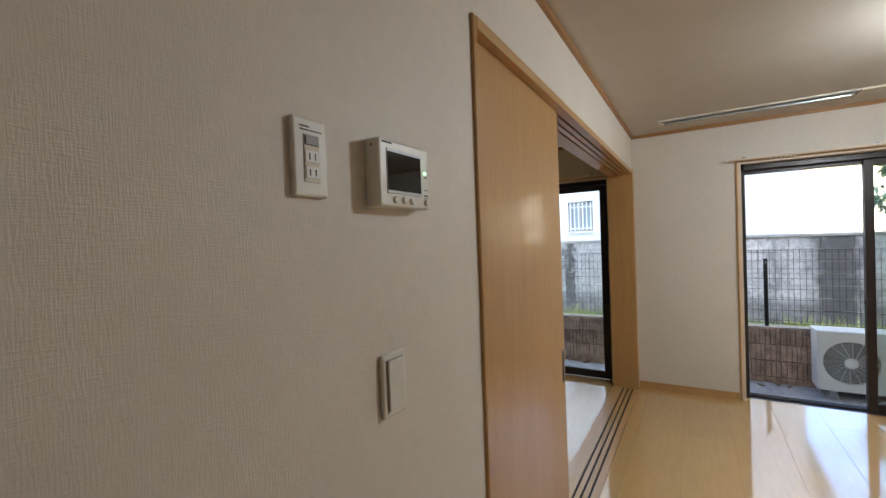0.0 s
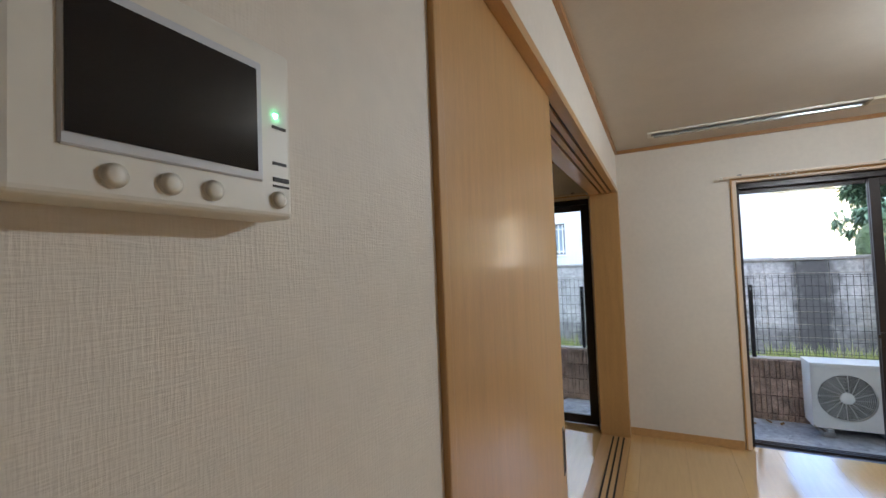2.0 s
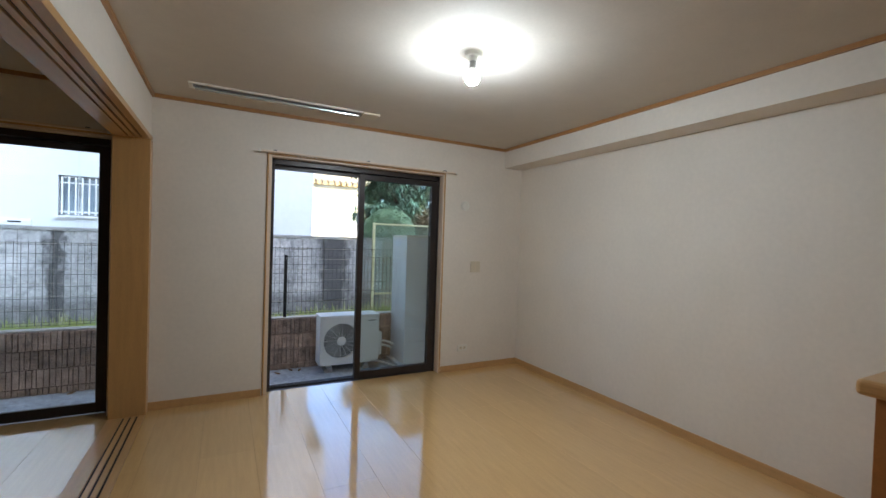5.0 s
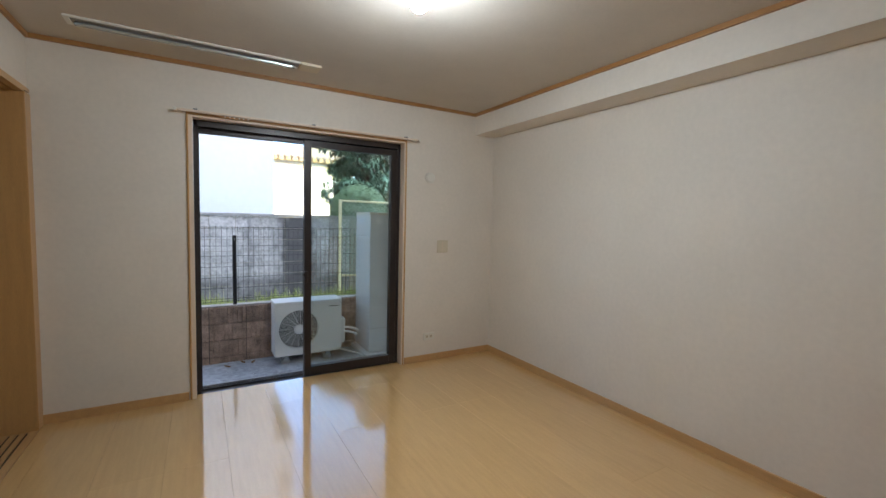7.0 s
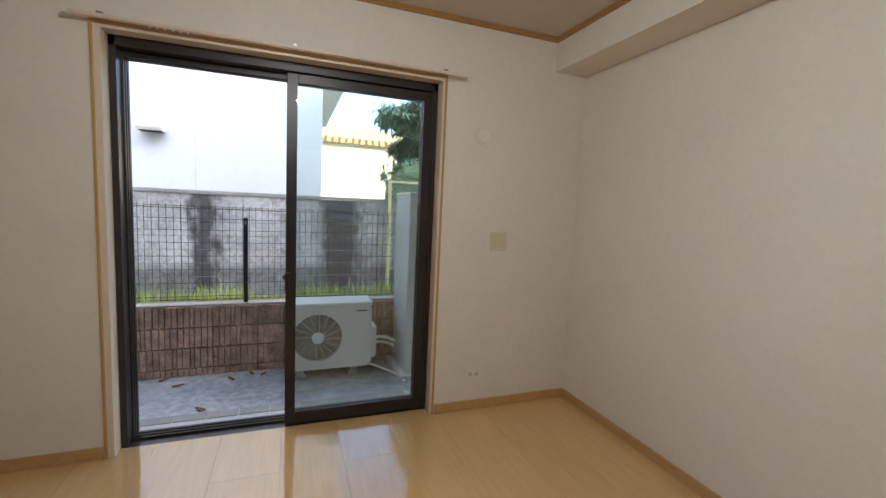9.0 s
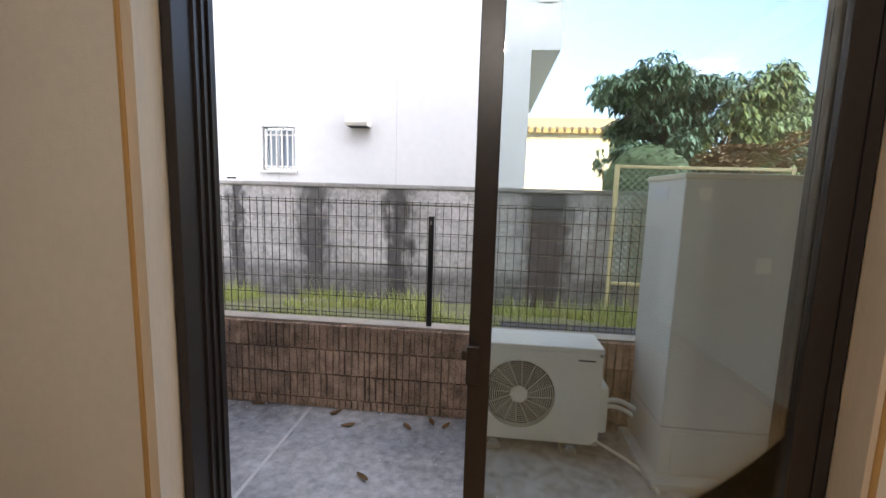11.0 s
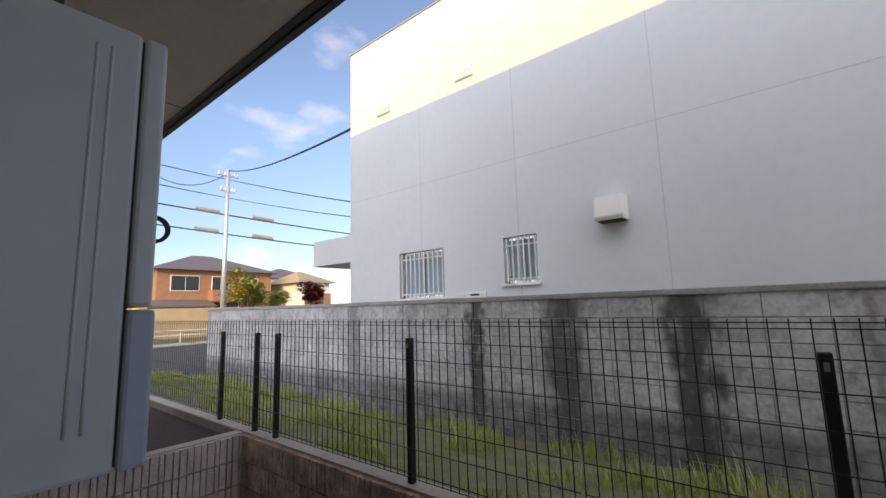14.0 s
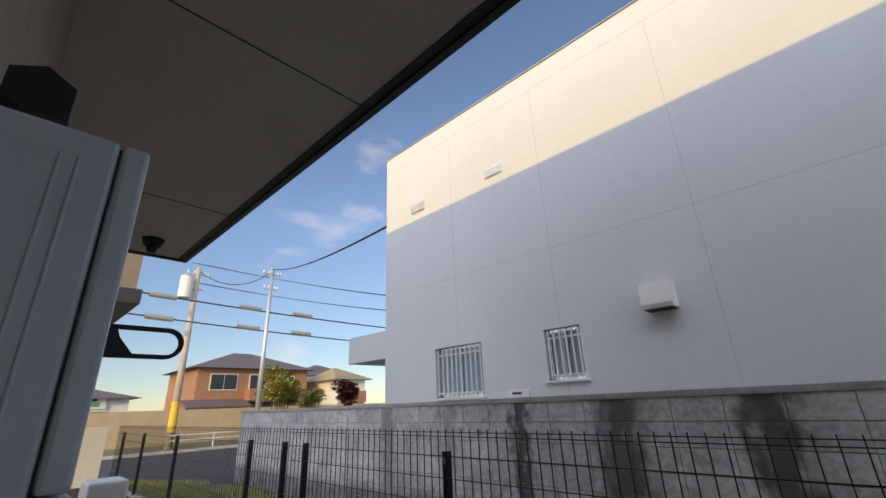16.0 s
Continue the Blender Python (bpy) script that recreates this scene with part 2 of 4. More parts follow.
HEATER = mat("pearl_grey_enamel", (0.60, 0.62, 0.66), 0.4, vary=0.05, scale=3)
HEATERLOW = mat("blue_grey_cover", (0.42, 0.49, 0.60), 0.45, vary=0.05, scale=3)
LATTICE = mat("cream_green_resin", (0.74, 0.62, 0.36), 0.6, vary=0.15)
SLAT = mat("green_resin_slat", (0.26, 0.33, 0.25), 0.6, vary=0.15)
SOFFIT = mat("soffit_board", (0.72, 0.65, 0.59), 0.85, vary=0.08, scale=2)
FASCIA = mat("dark_fascia", (0.05, 0.048, 0.05), 0.5)
TILEWALL = mat("tile_facing", (0.34, 0.27, 0.20), 0.8, vary=0.2, scale=5, stretch=(1, 1, 8), bump=0.4)
LEAF = mat("drooping_leaf", (0.14, 0.23, 0.14), 0.45, vary=0.55, scale=5)
CLIP = mat("clipped_leaf", (0.10, 0.15, 0.06), 0.7, vary=0.5, scale=9)
BARK = mat("bark", (0.10, 0.07, 0.05), 0.9, vary=0.4, scale=14, bump=0.8)
REDLEAF = mat("red_leaf", (0.26, 0.045, 0.04), 0.7, vary=0.4, scale=8)
DRYLEAF = mat("dried_leaf", (0.34, 0.22, 0.11), 0.8, vary=0.4, scale=8)
YELLEAF = mat("autumn_leaf", (0.42, 0.40, 0.09), 0.7, vary=0.45, scale=4)
ASPHALT = mat("asphalt", (0.06, 0.062, 0.066), 0.85, vary=0.25, scale=2, bump=0.3)
TAN = mat("tan_render", (0.48, 0.37, 0.24), 0.9, vary=0.15, scale=1)
WHITER = mat("white_render", (0.76, 0.74, 0.70), 0.85, vary=0.06, scale=1)
ORANGE = mat("orange_brick_wall", (0.37, 0.19, 0.11), 0.85, vary=0.2, scale=2)
ROOFT = mat("grey_roof_tile", (0.15, 0.12, 0.12), 0.6, vary=0.25, scale=6, stretch=(1, 1, 4))
ROOFO = mat("ochre_roof_tile", (0.38, 0.29, 0.17), 0.7, vary=0.3, scale=9)
POLEC = mat("concrete_pole", (0.50, 0.42, 0.33), 0.85, vary=0.15, scale=2)
STEELP = mat("steel_pole", (0.52, 0.55, 0.58), 0.45, 0.5)
YELLOW = mat("yellow_band", (0.75, 0.48, 0.05), 0.6)
DARKFAR = mat("far_window_and_shade", (0.03, 0.035, 0.045), 0.35, vary=0.3)
CURTAIN = mat("pale_curtain", (0.29, 0.36, 0.41), 0.8, vary=0.15, scale=10, stretch=(9, 1, 0.5))
DRY = mat("dry_leaf", (0.24, 0.13, 0.05), 0.8, vary=0.3, scale=40)


# ---- mesh helpers ----
def thing(name, at, label, category, group=""):
    e = new(name)
    e.location, e.empty_display_size = at, 0.1
    return tagged(e, label, category, group)


def root_of(ob):
    while ob.parent:
        ob = ob.parent
    return ob


def part(name, bm, material, parent, label=""):
    """Links a bmesh, modelled in world places, as one mesh under a thing or a part."""
    if parent:
        bmesh.ops.translate(bm, verts=bm.verts, vec=-root_of(parent).location)
    me = bpy.data.meshes.new(name)
    bm.to_mesh(me)
    bm.free()
    me.materials.append(material)
    ob = new(name, me)
    ob.parent = parent
    return tagged(ob, label)


def solid(name, bm, material, label, category, group="", kind=""):
    return tagged(part(name, bm, material, None), label, category, group, kind)


def B(*boxes, bevel=0.0, seg=2, bm=None):
    """A bmesh of boxes (x0, y0, z0, x1, y1, z1)."""
    bm = bm or bmesh.new()
    for x0, y0, z0, x1, y1, z1 in boxes:
        g = bmesh.ops.create_cube(bm, size=1)
        for v in g["verts"]:
            v.co = (x0 + (v.co.x + 0.5) * (x1 - x0), y0 + (v.co.y + 0.5) * (y1 - y0), z0 + (v.co.z + 0.5) * (z1 - z0))
        if bevel:
            edges = list({e for v in g["verts"] for e in v.link_edges})
            bmesh.ops.bevel(bm, geom=edges, offset=bevel, segments=seg, profile=0.5, affect="EDGES")
    return bm


def rod(bm, a, b, r0, r1=None, n=8):
    """A tapered rod from a to b."""
    a, b = Vector(a), Vector(b)
    m = Matrix.Translation((a + b) / 2) @ (b - a).to_track_quat("Z", "Y").to_matrix().to_4x4()
    bmesh.ops.create_cone(bm, cap_ends=True, segments=n, radius1=r0, radius2=r0 if r1 is None else r1, depth=(b - a).length, matrix=m)
    return bm


def tube(bm, points, r, n=8):
    rings = []
    points = [Vector(p) for p in points]
    for i, p in enumerate(points):
        d = (points[min(i + 1, len(points) - 1)] - points[max(i - 1, 0)]).normalized()
        q = d.to_track_quat("Z", "Y")
        rings.append([bm.verts.new(p + q @ Vector((r * math.cos(6.28319 * k / n), r * math.sin(6.28319 * k / n), 0))) for k in range(n)])
    for a, b in zip(rings, rings[1:]):
        for k in range(n):
            bm.faces.new((a[k], a[(k + 1) % n], b[(k + 1) % n], b[k]))
    bm.faces.new(rings[0][::-1])
    bm.faces.new(rings[-1])
    return bm


def prism(bm, poly, axis, lo, hi):
    """A polygon in the two other axes, drawn out along one axis from lo to hi."""
    def at(u, v, w):
        p = [u, v]
        p.insert(axis, w)
        return p
    a, b = [bm.verts.new(at(u, v, lo)) for u, v in poly], [bm.verts.new(at(u, v, hi)) for u, v in poly]
    bm.faces.new(a)
    bm.faces.new(b[::-1])
    for i in range(len(poly)):
        j = (i + 1) % len(poly)
        bm.faces.new((a[i], b[i], b[j], a[j]))
    bmesh.ops.recalc_face_normals(bm, faces=bm.faces)
    return bm


def smooth(ob):
    for p in ob.data.polygons:
        p.use_smooth = True
    return ob


def piece(name, me, parent, m):
    o = new(name, me)
    o.parent = parent
    o.matrix_basis = m
    return o


def mesh_of(name, bm, material):
    me = bpy.data.meshes.new(name)
    bm.to_mesh(me)
    bm.free()
    me.materials.append(material)
    return me


# ---- the plan: room x XL..XR, y YB..YW, window wall YW..YO, floor 0, ceiling H ----
XL, XR, YB, YW, YO, H = -0.36, 3.12, -2.6, 4.43, 4.66, 2.40
XL2, X2 = -0.565, -3.9
WIN = (0.46, 2.132)
WIN2 = (-2.30, -0.585)
WT = 2.045
DOOR0, DOOR1, DH = 1.09, 4.335, 2.04
TZ = -0.43

S = "structure"
solid("wall_north", B((X2 - 0.2, YW, -0.5, WIN2[0], YO, H + 0.6), (WIN2[1], YW, -0.5, WIN[0], YO, H + 0.6), (WIN[1], YW, -0.5, 8.0, YO, H + 0.6),
                      (WIN2[0], YW, WT, WIN2[1], YO, H + 0.6), (WIN[0], YW, WT, WIN[1], YO, H + 0.6),
                      (WIN2[0], YW + 0.08, -0.5, WIN2[1], YO, -0.03), (WIN[0], YW + 0.08, -0.5, WIN[1], YO, -0.03)), PAPER, "beige papered wall with two garden windows", "wall", kind=S)
solid("wall_west", B((XL2, YB, 0, XL, DOOR0, H), (XL2, DOOR1 + 0.09, 0, XL, YW, H), (XL2, DOOR0, DH + 0.03, XL, DOOR1 + 0.09, H)), PAPER, "beige woven-paper wall with wide sliding-door opening", "wall", kind=S)
solid("wall_east", B((XR, YB, 0, XR + 0.2, YW, H)), PAPER, "plain beige papered wall beneath a boxed beam", "wall", kind=S)
solid("wall_south", B((X2 - 0.2, YB - 0.2, 0, XR + 0.2, YB, H)), PAPER, "plain beige papered wall", "wall", kind=S)
solid("wall_far_west", B((X2 - 0.2, YB, 0, X2, YW, H)), PAPER, "plain beige papered wall of next room", "wall", kind=S)
solid("beam", B((2.885, YB, 2.195, XR, YW, H)), PAPER, "papered boxed beam along the ceiling edge", "beam", kind=S)
solid("ceiling", B((X2 - 0.2, YB - 0.2, H, XR + 0.2, YW, H + 0.2)), CEIL, "beige textured papered ceiling", "ceiling", kind=S)
solid("subfloor", B((X2 - 0.2, YB - 0.2, -0.3, XR + 0.2, YW + 0.07, -0.012)), OAKFLAT, "timber base beneath the floorboards", "floor", kind=S)
floor = thing("floor", (0, 0, 0), "glossy honey-coloured wooden plank floor", "floor")
tagged(floor, kind=S)

t0 = 0.028
solid("crown_trim", B((XL, YW - 0.018, H - t0, 2.885, YW, H), (2.867, YB, H - t0, 2.885, YW - 0.018, H), (XL, YB, H - t0, XL + 0.018, YW - 0.018, H),
                      (X2, YW - 0.018, H - t0, XL2, YW, H), (XL2 - 0.018, YB, H - t0, XL2, YW - 0.018, H)), TRIM, "brown wooden ceiling trim", "trim", kind=S)
solid("baseboard", B((XL, YW - 0.012, 0, WIN[0] - 0.02, YW, 0.06), (WIN[1] + 0.02, YW - 0.012, 0, XR, YW, 0.06), (XR - 0.012, YB, 0, XR, YW - 0.012, 0.06),
                     (XL, YB, 0, XL + 0.012, DOOR0 - 0.03, 0.06), (X2, YW - 0.012, 0, WIN2[0] - 0.02, YW, 0.06), bevel=0.002, seg=1), OAKFLAT, "low wooden baseboard", "baseboard", kind=S)

# sliding-door opening: jambs, grooved head and sill
solid("door_frame", B((XL2 - 0.008, DOOR0 - 0.024, 0, XL + 0.01, DOOR0, DH + 0.03), (XL2 - 0.01, DOOR1, 0, XL + 0.012, DOOR1 + 0.092, DH), bevel=0.003), OAK, "pale oak sliding-door jambs", "door frame", kind=S)
GROOVES = (-0.398, -0.438, -0.478)


def grooved(name, z0, z1, deep, label):
    """A timber with three sliding grooves along y, open towards z1."""
    xs = [XL2 - 0.008]
    for g in sorted(GROOVES):
        xs += [g - 0.007, g + 0.007]
    xs.append(XL + 0.01)
    up = z1 > z0
    root = B((XL2 - 0.008, DOOR0, min(z0, z1 - deep if up else z1 + deep), XL + 0.01, DOOR1 + (0 if up else 0.092), max(z0, z1 - deep if up else z1 + deep)))
    for i in range(0, len(xs), 2):
        B((xs[i], DOOR0, min(z1, z1 - deep if up else z1 + deep), xs[i + 1], DOOR1, max(z1, z1 - deep if up else z1 + deep)), bm=root)
    ob = solid(name, root, OAKFLAT, label, "door track", kind=S)
    lines = bmesh.new()
    for g in GROOVES:
        z = z1 - deep if up else z1 + deep
        B((g - 0.0069, DOOR0, z - 0.002, g + 0.0069, DOOR1, z + 0.002), bm=lines)
    part("groove_lining", lines, BLACK, ob, "dark grooves")
    return ob


grooved("door_sill", -0.012, 0.003, 0.010, "floor sill with three dark sliding grooves")
grooved("door_head", DH + 0.03, DH - 0.004, 0.014, "oak head with three dark sliding grooves")


def sliding_door(x, y0, y1, handle):
    d = thing("sliding_door", (x, (y0 + y1) / 2, 0.005), "flush pale oak sliding door pushed open", "door", "sliding doors")
    part("door_leaf", B((x - 0.015, y0, 0.006, x + 0.015, y1, DH + 0.004), bevel=0.0015, seg=1), OAK, d)
    if handle:
        h = part("finger_pull", B((x + 0.0145, y1 - 0.045, 0.80, x + 0.0175, y1 - 0.022, 0.95), bevel=0.001, seg=1), GREYPL, d, "recessed dark metal finger pull")
        part("pull_recess", B((x + 0.017, y1 - 0.041, 0.81, x + 0.0185, y1 - 0.026, 0.94)), BLACK, h)


for gx, y1, hd in zip(GROOVES, (1.965, 1.955, 1.945), (True, False, False)):
    sliding_door(gx, DOOR0 + 0.004, y1, hd)


# windows: outer bronze frame, sashes, casing
def sash(x0, x1, y, parent, lock=False):
    z0, z1, w = 0.005, 1.975, 0.055
    f = part("sash", B((x0, y - 0.012, z0, x0 + w, y + 0.012, z1), (x1 - w, y - 0.012, z0, x1, y + 0.012, z1), (x0 + w, y - 0.012, z0, x1 - w, y + 0.012, z0 + 0.075), (x0 + w, y - 0.012, z1 - 0.05, x1 - w, y + 0.012, z1), bevel=0.002, seg=1), BRONZE, parent)
    g = part("pane", B((x0 + w - 0.005, y - 0.003, z0 + 0.07, x1 - w + 0.005, y + 0.003, z1 - 0.045)), PANE, f, "clear window glass")
    g.visible_shadow = False
    if lock:
        part("crescent_lock", B((x0 - 0.004, y - 0.030, 0.80, x0 + 0.026, y - 0.012, 0.90), (x0 - 0.016, y - 0.026, 0.86, x0 + 0.004, y - 0.016, 0.885), bevel=0.004), BRONZE, f)


def garden_window(name, x0, x1, is_open):
    a, b = x0 + 0.028, x1 - 0.014
    w = thing(name, ((x0 + x1) / 2, 4.5, -0.02), "dark bronze aluminium sliding garden window" + (", left open" if is_open else ", closed"), "window")
    tagged(w, kind=S)
    fr = bmesh.new()
    for s in (a, b):
        i = 0.028 if s == a else -0.028
        B((min(s, s + i), 4.505, -0.025, max(s, s + i), 4.655, 2.03), bm=fr, bevel=0.002, seg=1)
        for ry in (4.580, 4.611, 4.640, 4.651):
            j = i * 1.3
            B((min(s + i, s + j), ry - 0.005, -0.02, max(s + i, s + j), ry + 0.005, 2.0), bm=fr)
    B((a, 4.505, 1.985, b, 4.655, 2.035), bm=fr)
    B((a, 4.505, -0.03, b, 4.68, -0.006), bm=fr)
    for ry in (4.580, 4.611, 4.640):
        B((a, ry - 0.004, -0.01, b, ry + 0.004, 0.008), (a, ry - 0.004, 1.955, b, ry + 0.004, 1.99), bm=fr)
    part("window_frame", fr, BRONZE, w)
    mid = (a + b) / 2
    sash(mid - 0.035, b - 0.028, 4.522, w, is_open)
    if is_open:
        sash(mid - 0.035, b - 0.03, 4.552, w)
    else:
        sash(a + 0.028, mid + 0.035, 4.552, w)
    part("window_casing", B((x0 - 0.012, YW - 0.015, 0, x0, YW + 0.002, WT + 0.018), (x1, YW - 0.015, 0, x1 + 0.012, YW + 0.002, WT + 0.018), (x0, YW - 0.015, WT, x1, YW + 0.002, WT + 0.018), bevel=0.002, seg=1), OAK, w, "oak casing")
    part("reveal_board", B((x0, YW - 0.008, 0.0, x0 + 0.027, 4.504, WT - 0.002), (x1 - 0.013, YW - 0.008, 0.0, x1, 4.504, WT - 0.002), (x0 + 0.027, YW - 0.008, 2.03, x1 - 0.013, 4.504, WT - 0.002)), REVEAL, w, "pale wooden reveal")


garden_window("window_1", *WIN, True)
garden_window("window_2", *WIN2, False)


def curtain_rail(x0, x1):
    r = thing("curtain_rail", ((x0 + x1) / 2, 4.37, 2.06), "slim pale metal curtain rail over garden window", "curtain rail", "curtain rails")
    part("rail", B((x0, 4.362, 2.052, x1, 4.382, 2.068), bevel=0.003), REVEAL, r)
    for x in (x0, x1):
        part("end_cap", B((x - 0.008, 4.358, 2.049, x + 0.012, 4.386, 2.071), bevel=0.003), PLASTIC, r)
    for x in (x0 + 0.12, (x0 + x1) / 2, x1 - 0.12):
        part("bracket", B((x - 0.012, 4.368, 2.066, x + 0.012, YW - 0.001, 2.078)), SILVER, r)
    k = x0 + 0.3
    for i in range(6):
        part("runner", B((k + i * 0.03, 4.368, 2.043, k + i * 0.03 + 0.008, 4.376, 2.053)), PLASTIC, r)


curtain_rail(0.385, 2.235)
curtain_rail(-2.36, -0.60)

# ---- room: lamp, drying rail, plates ----
lamp = thing("ceiling_lamp", (1.335, 2.6, H), "bare lit bulb in a ceiling socket", "lamp")
part("ceiling_rose", rod(rod(bmesh.new(), (1.335, 2.6, H - 0.022), (1.335, 2.6, H), 0.040, 0.045, 24), (1.335, 2.6, H - 0.05), (1.335, 2.6, H - 0.022), 0.022, 0.024, 20), PLASTIC, lamp, "white ceiling rose")
part("socket", rod(bmesh.new(), (1.335, 2.6, H - 0.085), (1.335, 2.6, H - 0.05), 0.020, 0.020, 20), GREYPL, lamp, "dark lamp socket")
bm = bmesh.new()
bmesh.ops.create_uvsphere(bm, u_segments=28, v_segments=18, radius=0.040, matrix=Matrix.Translation((1.335, 2.6, H - 0.138)))
bmesh.ops.bisect_plane(bm, geom=bm.verts[:] + bm.edges[:] + bm.faces[:], plane_co=(0, 0, H - 0.137), plane_no=(0, 0, 1), clear_outer=True)
smooth(part("bulb", bm, BULB, lamp, "glowing white bulb"))
smooth(part("bulb_neck", rod(bmesh.new(), (1.335, 2.6, H - 0.1372), (1.335, 2.6, H - 0.085), 0.0398, 0.018, 28), PLASTIC, lamp, "white bulb neck"))

rail = thing("drying_rail", (0.55, 4.03, H), "slim ceiling laundry-drying rail with a cream end plate", "drying rail")
part("housing", B((-0.10, 3.975, H - 0.012, 1.13, 3.990, H), (-0.10, 4.085, H - 0.012, 1.13, 4.100, H), (-0.10, 3.990, H - 0.012, -0.075, 4.085, H), bevel=0.002, seg=1), PLASTIC, rail)
part("recess", B((-0.075, 3.990, H - 0.004, 1.13, 4.085, H)), GREYPL, rail, "grey recess")
part("pole", rod(bmesh.new(), (-0.06, 4.05, H - 0.018), (1.10, 4.05, H - 0.018), 0.012, n=16), SILVER, rail, "silver drying pole")
part("end_plate", B((1.132, 3.97, H - 0.018, 1.27, 4.105, H), bevel=0.003), CREAM, rail, "cream end plate")


def wall_plate(name, label, category, c, w, h, on_x, group=""):
    """A bevelled plate; c is its middle on the wall; on_x: it sits on a wall that faces +x, else on one that faces -y."""
    t = thing(name, c, label, category, group)
    x, y, z = c
    if on_x:
        part("cover_plate", B((x, y - w / 2, z - h / 2, x + 0.010, y + w / 2, z + h / 2), bevel=0.0045, seg=3), PLASTIC, t)
    else:
        part("cover_plate", B((x - w / 2, y - 0.009, z - h / 2, x + w / 2, y, z + h / 2), bevel=0.004, seg=3), PLASTIC if name != "blank_plate" else CREAM, t)
    return t


o = wall_plate("wall_outlet", "white wall plate with switch and two sockets", "outlet", (XL, 0.492, 1.591), 0.066, 0.120, True)
x = XL + 0.0095
part("label_bar", B((x, 0.4720, 1.636, x + 0.0012, 0.4900, 1.638), (x, 0.4720, 1.631, x + 0.0012, 0.5140, 1.6325)), DARKMARK, o)
part("module", B((x, 0.4780, 1.553, x + 0.0018, 0.5080, 1.626), bevel=0.0006, seg=1), CREAM, o)
part("rocker", B((x + 0.001, 0.4800, 1.609, x + 0.0045, 0.5060, 1.624), bevel=0.001, seg=1), GREYPL, o, "grey rocker switch")
for z in (1.592, 1.568):
    sk = part("socket_face", B((x + 0.001, 0.4800, z - 0.009, x + 0.003, 0.5060, z + 0.009), bevel=0.0006, seg=1), PLASTIC, o)
    for y in (0.4875, 0.4985):
        part("slot", B((x + 0.0025, y - 0.001, z - 0.005, x + 0.0034, y + 0.001, z + 0.005)), DARKMARK, sk)

sw = wall_plate("light_switch", "white plate with one wide rocker switch", "switch", (XL, 0.675, 1.190), 0.070, 0.120, True)
part("rocker", B((x, 0.652, 1.143, x + 0.006, 0.698, 1.237), bevel=0.0018), PLASTIC, sw, "wide ivory rocker")
part("gap_line", B((x, 0.650, 1.141, x + 0.0008, 0.700, 1.239)), GREYPL, sw)

# door-phone monitor
mon = thing("intercom_monitor", (XL, 0.69, 1.585), "white door-phone monitor with dark screen and round buttons", "intercom")
part("body", B((XL, 0.623, 1.524, XL + 0.034, 0.780, 1.646), bevel=0.004, seg=3), PLASTIC, mon)
x = XL + 0.034
scr = part("screen_frame", B((x - 0.002, 0.643, 1.548, x + 0.0018, 0.753, 1.630), bevel=0.001, seg=1), HEATER, mon, "pale grey screen frame")
part("screen", B((x + 0.001, 0.645, 1.554, x + 0.0026, 0.748, 1.624)), SCREEN, scr, "black glossy screen")
for y in (0.665, 0.692, 0.717, 0.766):
    b2 = rod(rod(bmesh.new(), (x - 0.002, y, 1.537), (x + 0.002, y, 1.537), 0.0068, 0.0062, 20), (x + 0.002, y, 1.537), (x + 0.0036, y, 1.537), 0.0062, 0.003, 20)
    smooth(part("button", b2, PLASTIC, mon))
part("maker_mark", B((x - 0.001, 0.632, 1.638, x + 0.0006, 0.660, 1.641)), DARKMARK, mon)
for y1, z0, z1 in ((0.774, 1.588, 1.590), (0.774, 1.562, 1.564), (0.776, 1.550, 1.553), (0.776, 1.546, 1.5475)):
    part("label_bar", B((x - 0.001, 0.762, z0, x + 0.0006, y1, z1)), DARKMARK, mon)
part("speaker_dot", rod(bmesh.new(), (XL + 0.017, 0.6222, 1.634), (XL + 0.017, 0.626, 1.634), 0.0022, n=12), DARKMARK, mon)
part("indicator", B((x - 0.001, 0.7635, 1.596, x + 0.0012, 0.7665, 1.5985), bevel=0.0005, seg=1), GREEN_LED, mon, "small green indicator light")

# fittings on the window wall
cap = thing("vent_cap", (2.39, YW, 1.742), "round white wall sleeve cap", "vent cap")
(part("disc", rod(rod(bmesh.new(), (2.39, YW, 1.742), (2.39, YW - 0.010, 1.742), 0.052, 0.050, 40), (2.39, YW - 0.010, 1.742), (2.39, YW - 0.016, 1.742), 0.044, 0.036, 40), PLASTIC, cap))
pl = wall_plate("blank_plate", "square cream blank wall plate", "wall plate", (2.538, YW, 1.098), 0.118, 0.118, False)
part("seam", B((2.536, YW - 0.0096, 1.045, 2.540, YW - 0.008, 1.151)), REVEAL, pl)
for ox, oz in ((2.41, 0.235),):
    o = wall_plate("wall_outlet", "white low wall socket plate", "outlet", (ox, YW, oz), 0.118, 0.070, False, "low sockets")
    for k in (-0.022, 0.022):
        sk = part("socket_face", B((ox + k - 0.014, YW - 0.0105, oz - 0.014, ox + k + 0.014, YW - 0.008, oz + 0.014), bevel=0.001, seg=1), CREAM, o)
        for s in (-0.005, 0.005):
            part("slot", B((ox + k + s - 0.001, YW - 0.0112, oz - 0.005, ox + k + s + 0.001, YW - 0.010, oz + 0.005)), DARKMARK, sk)

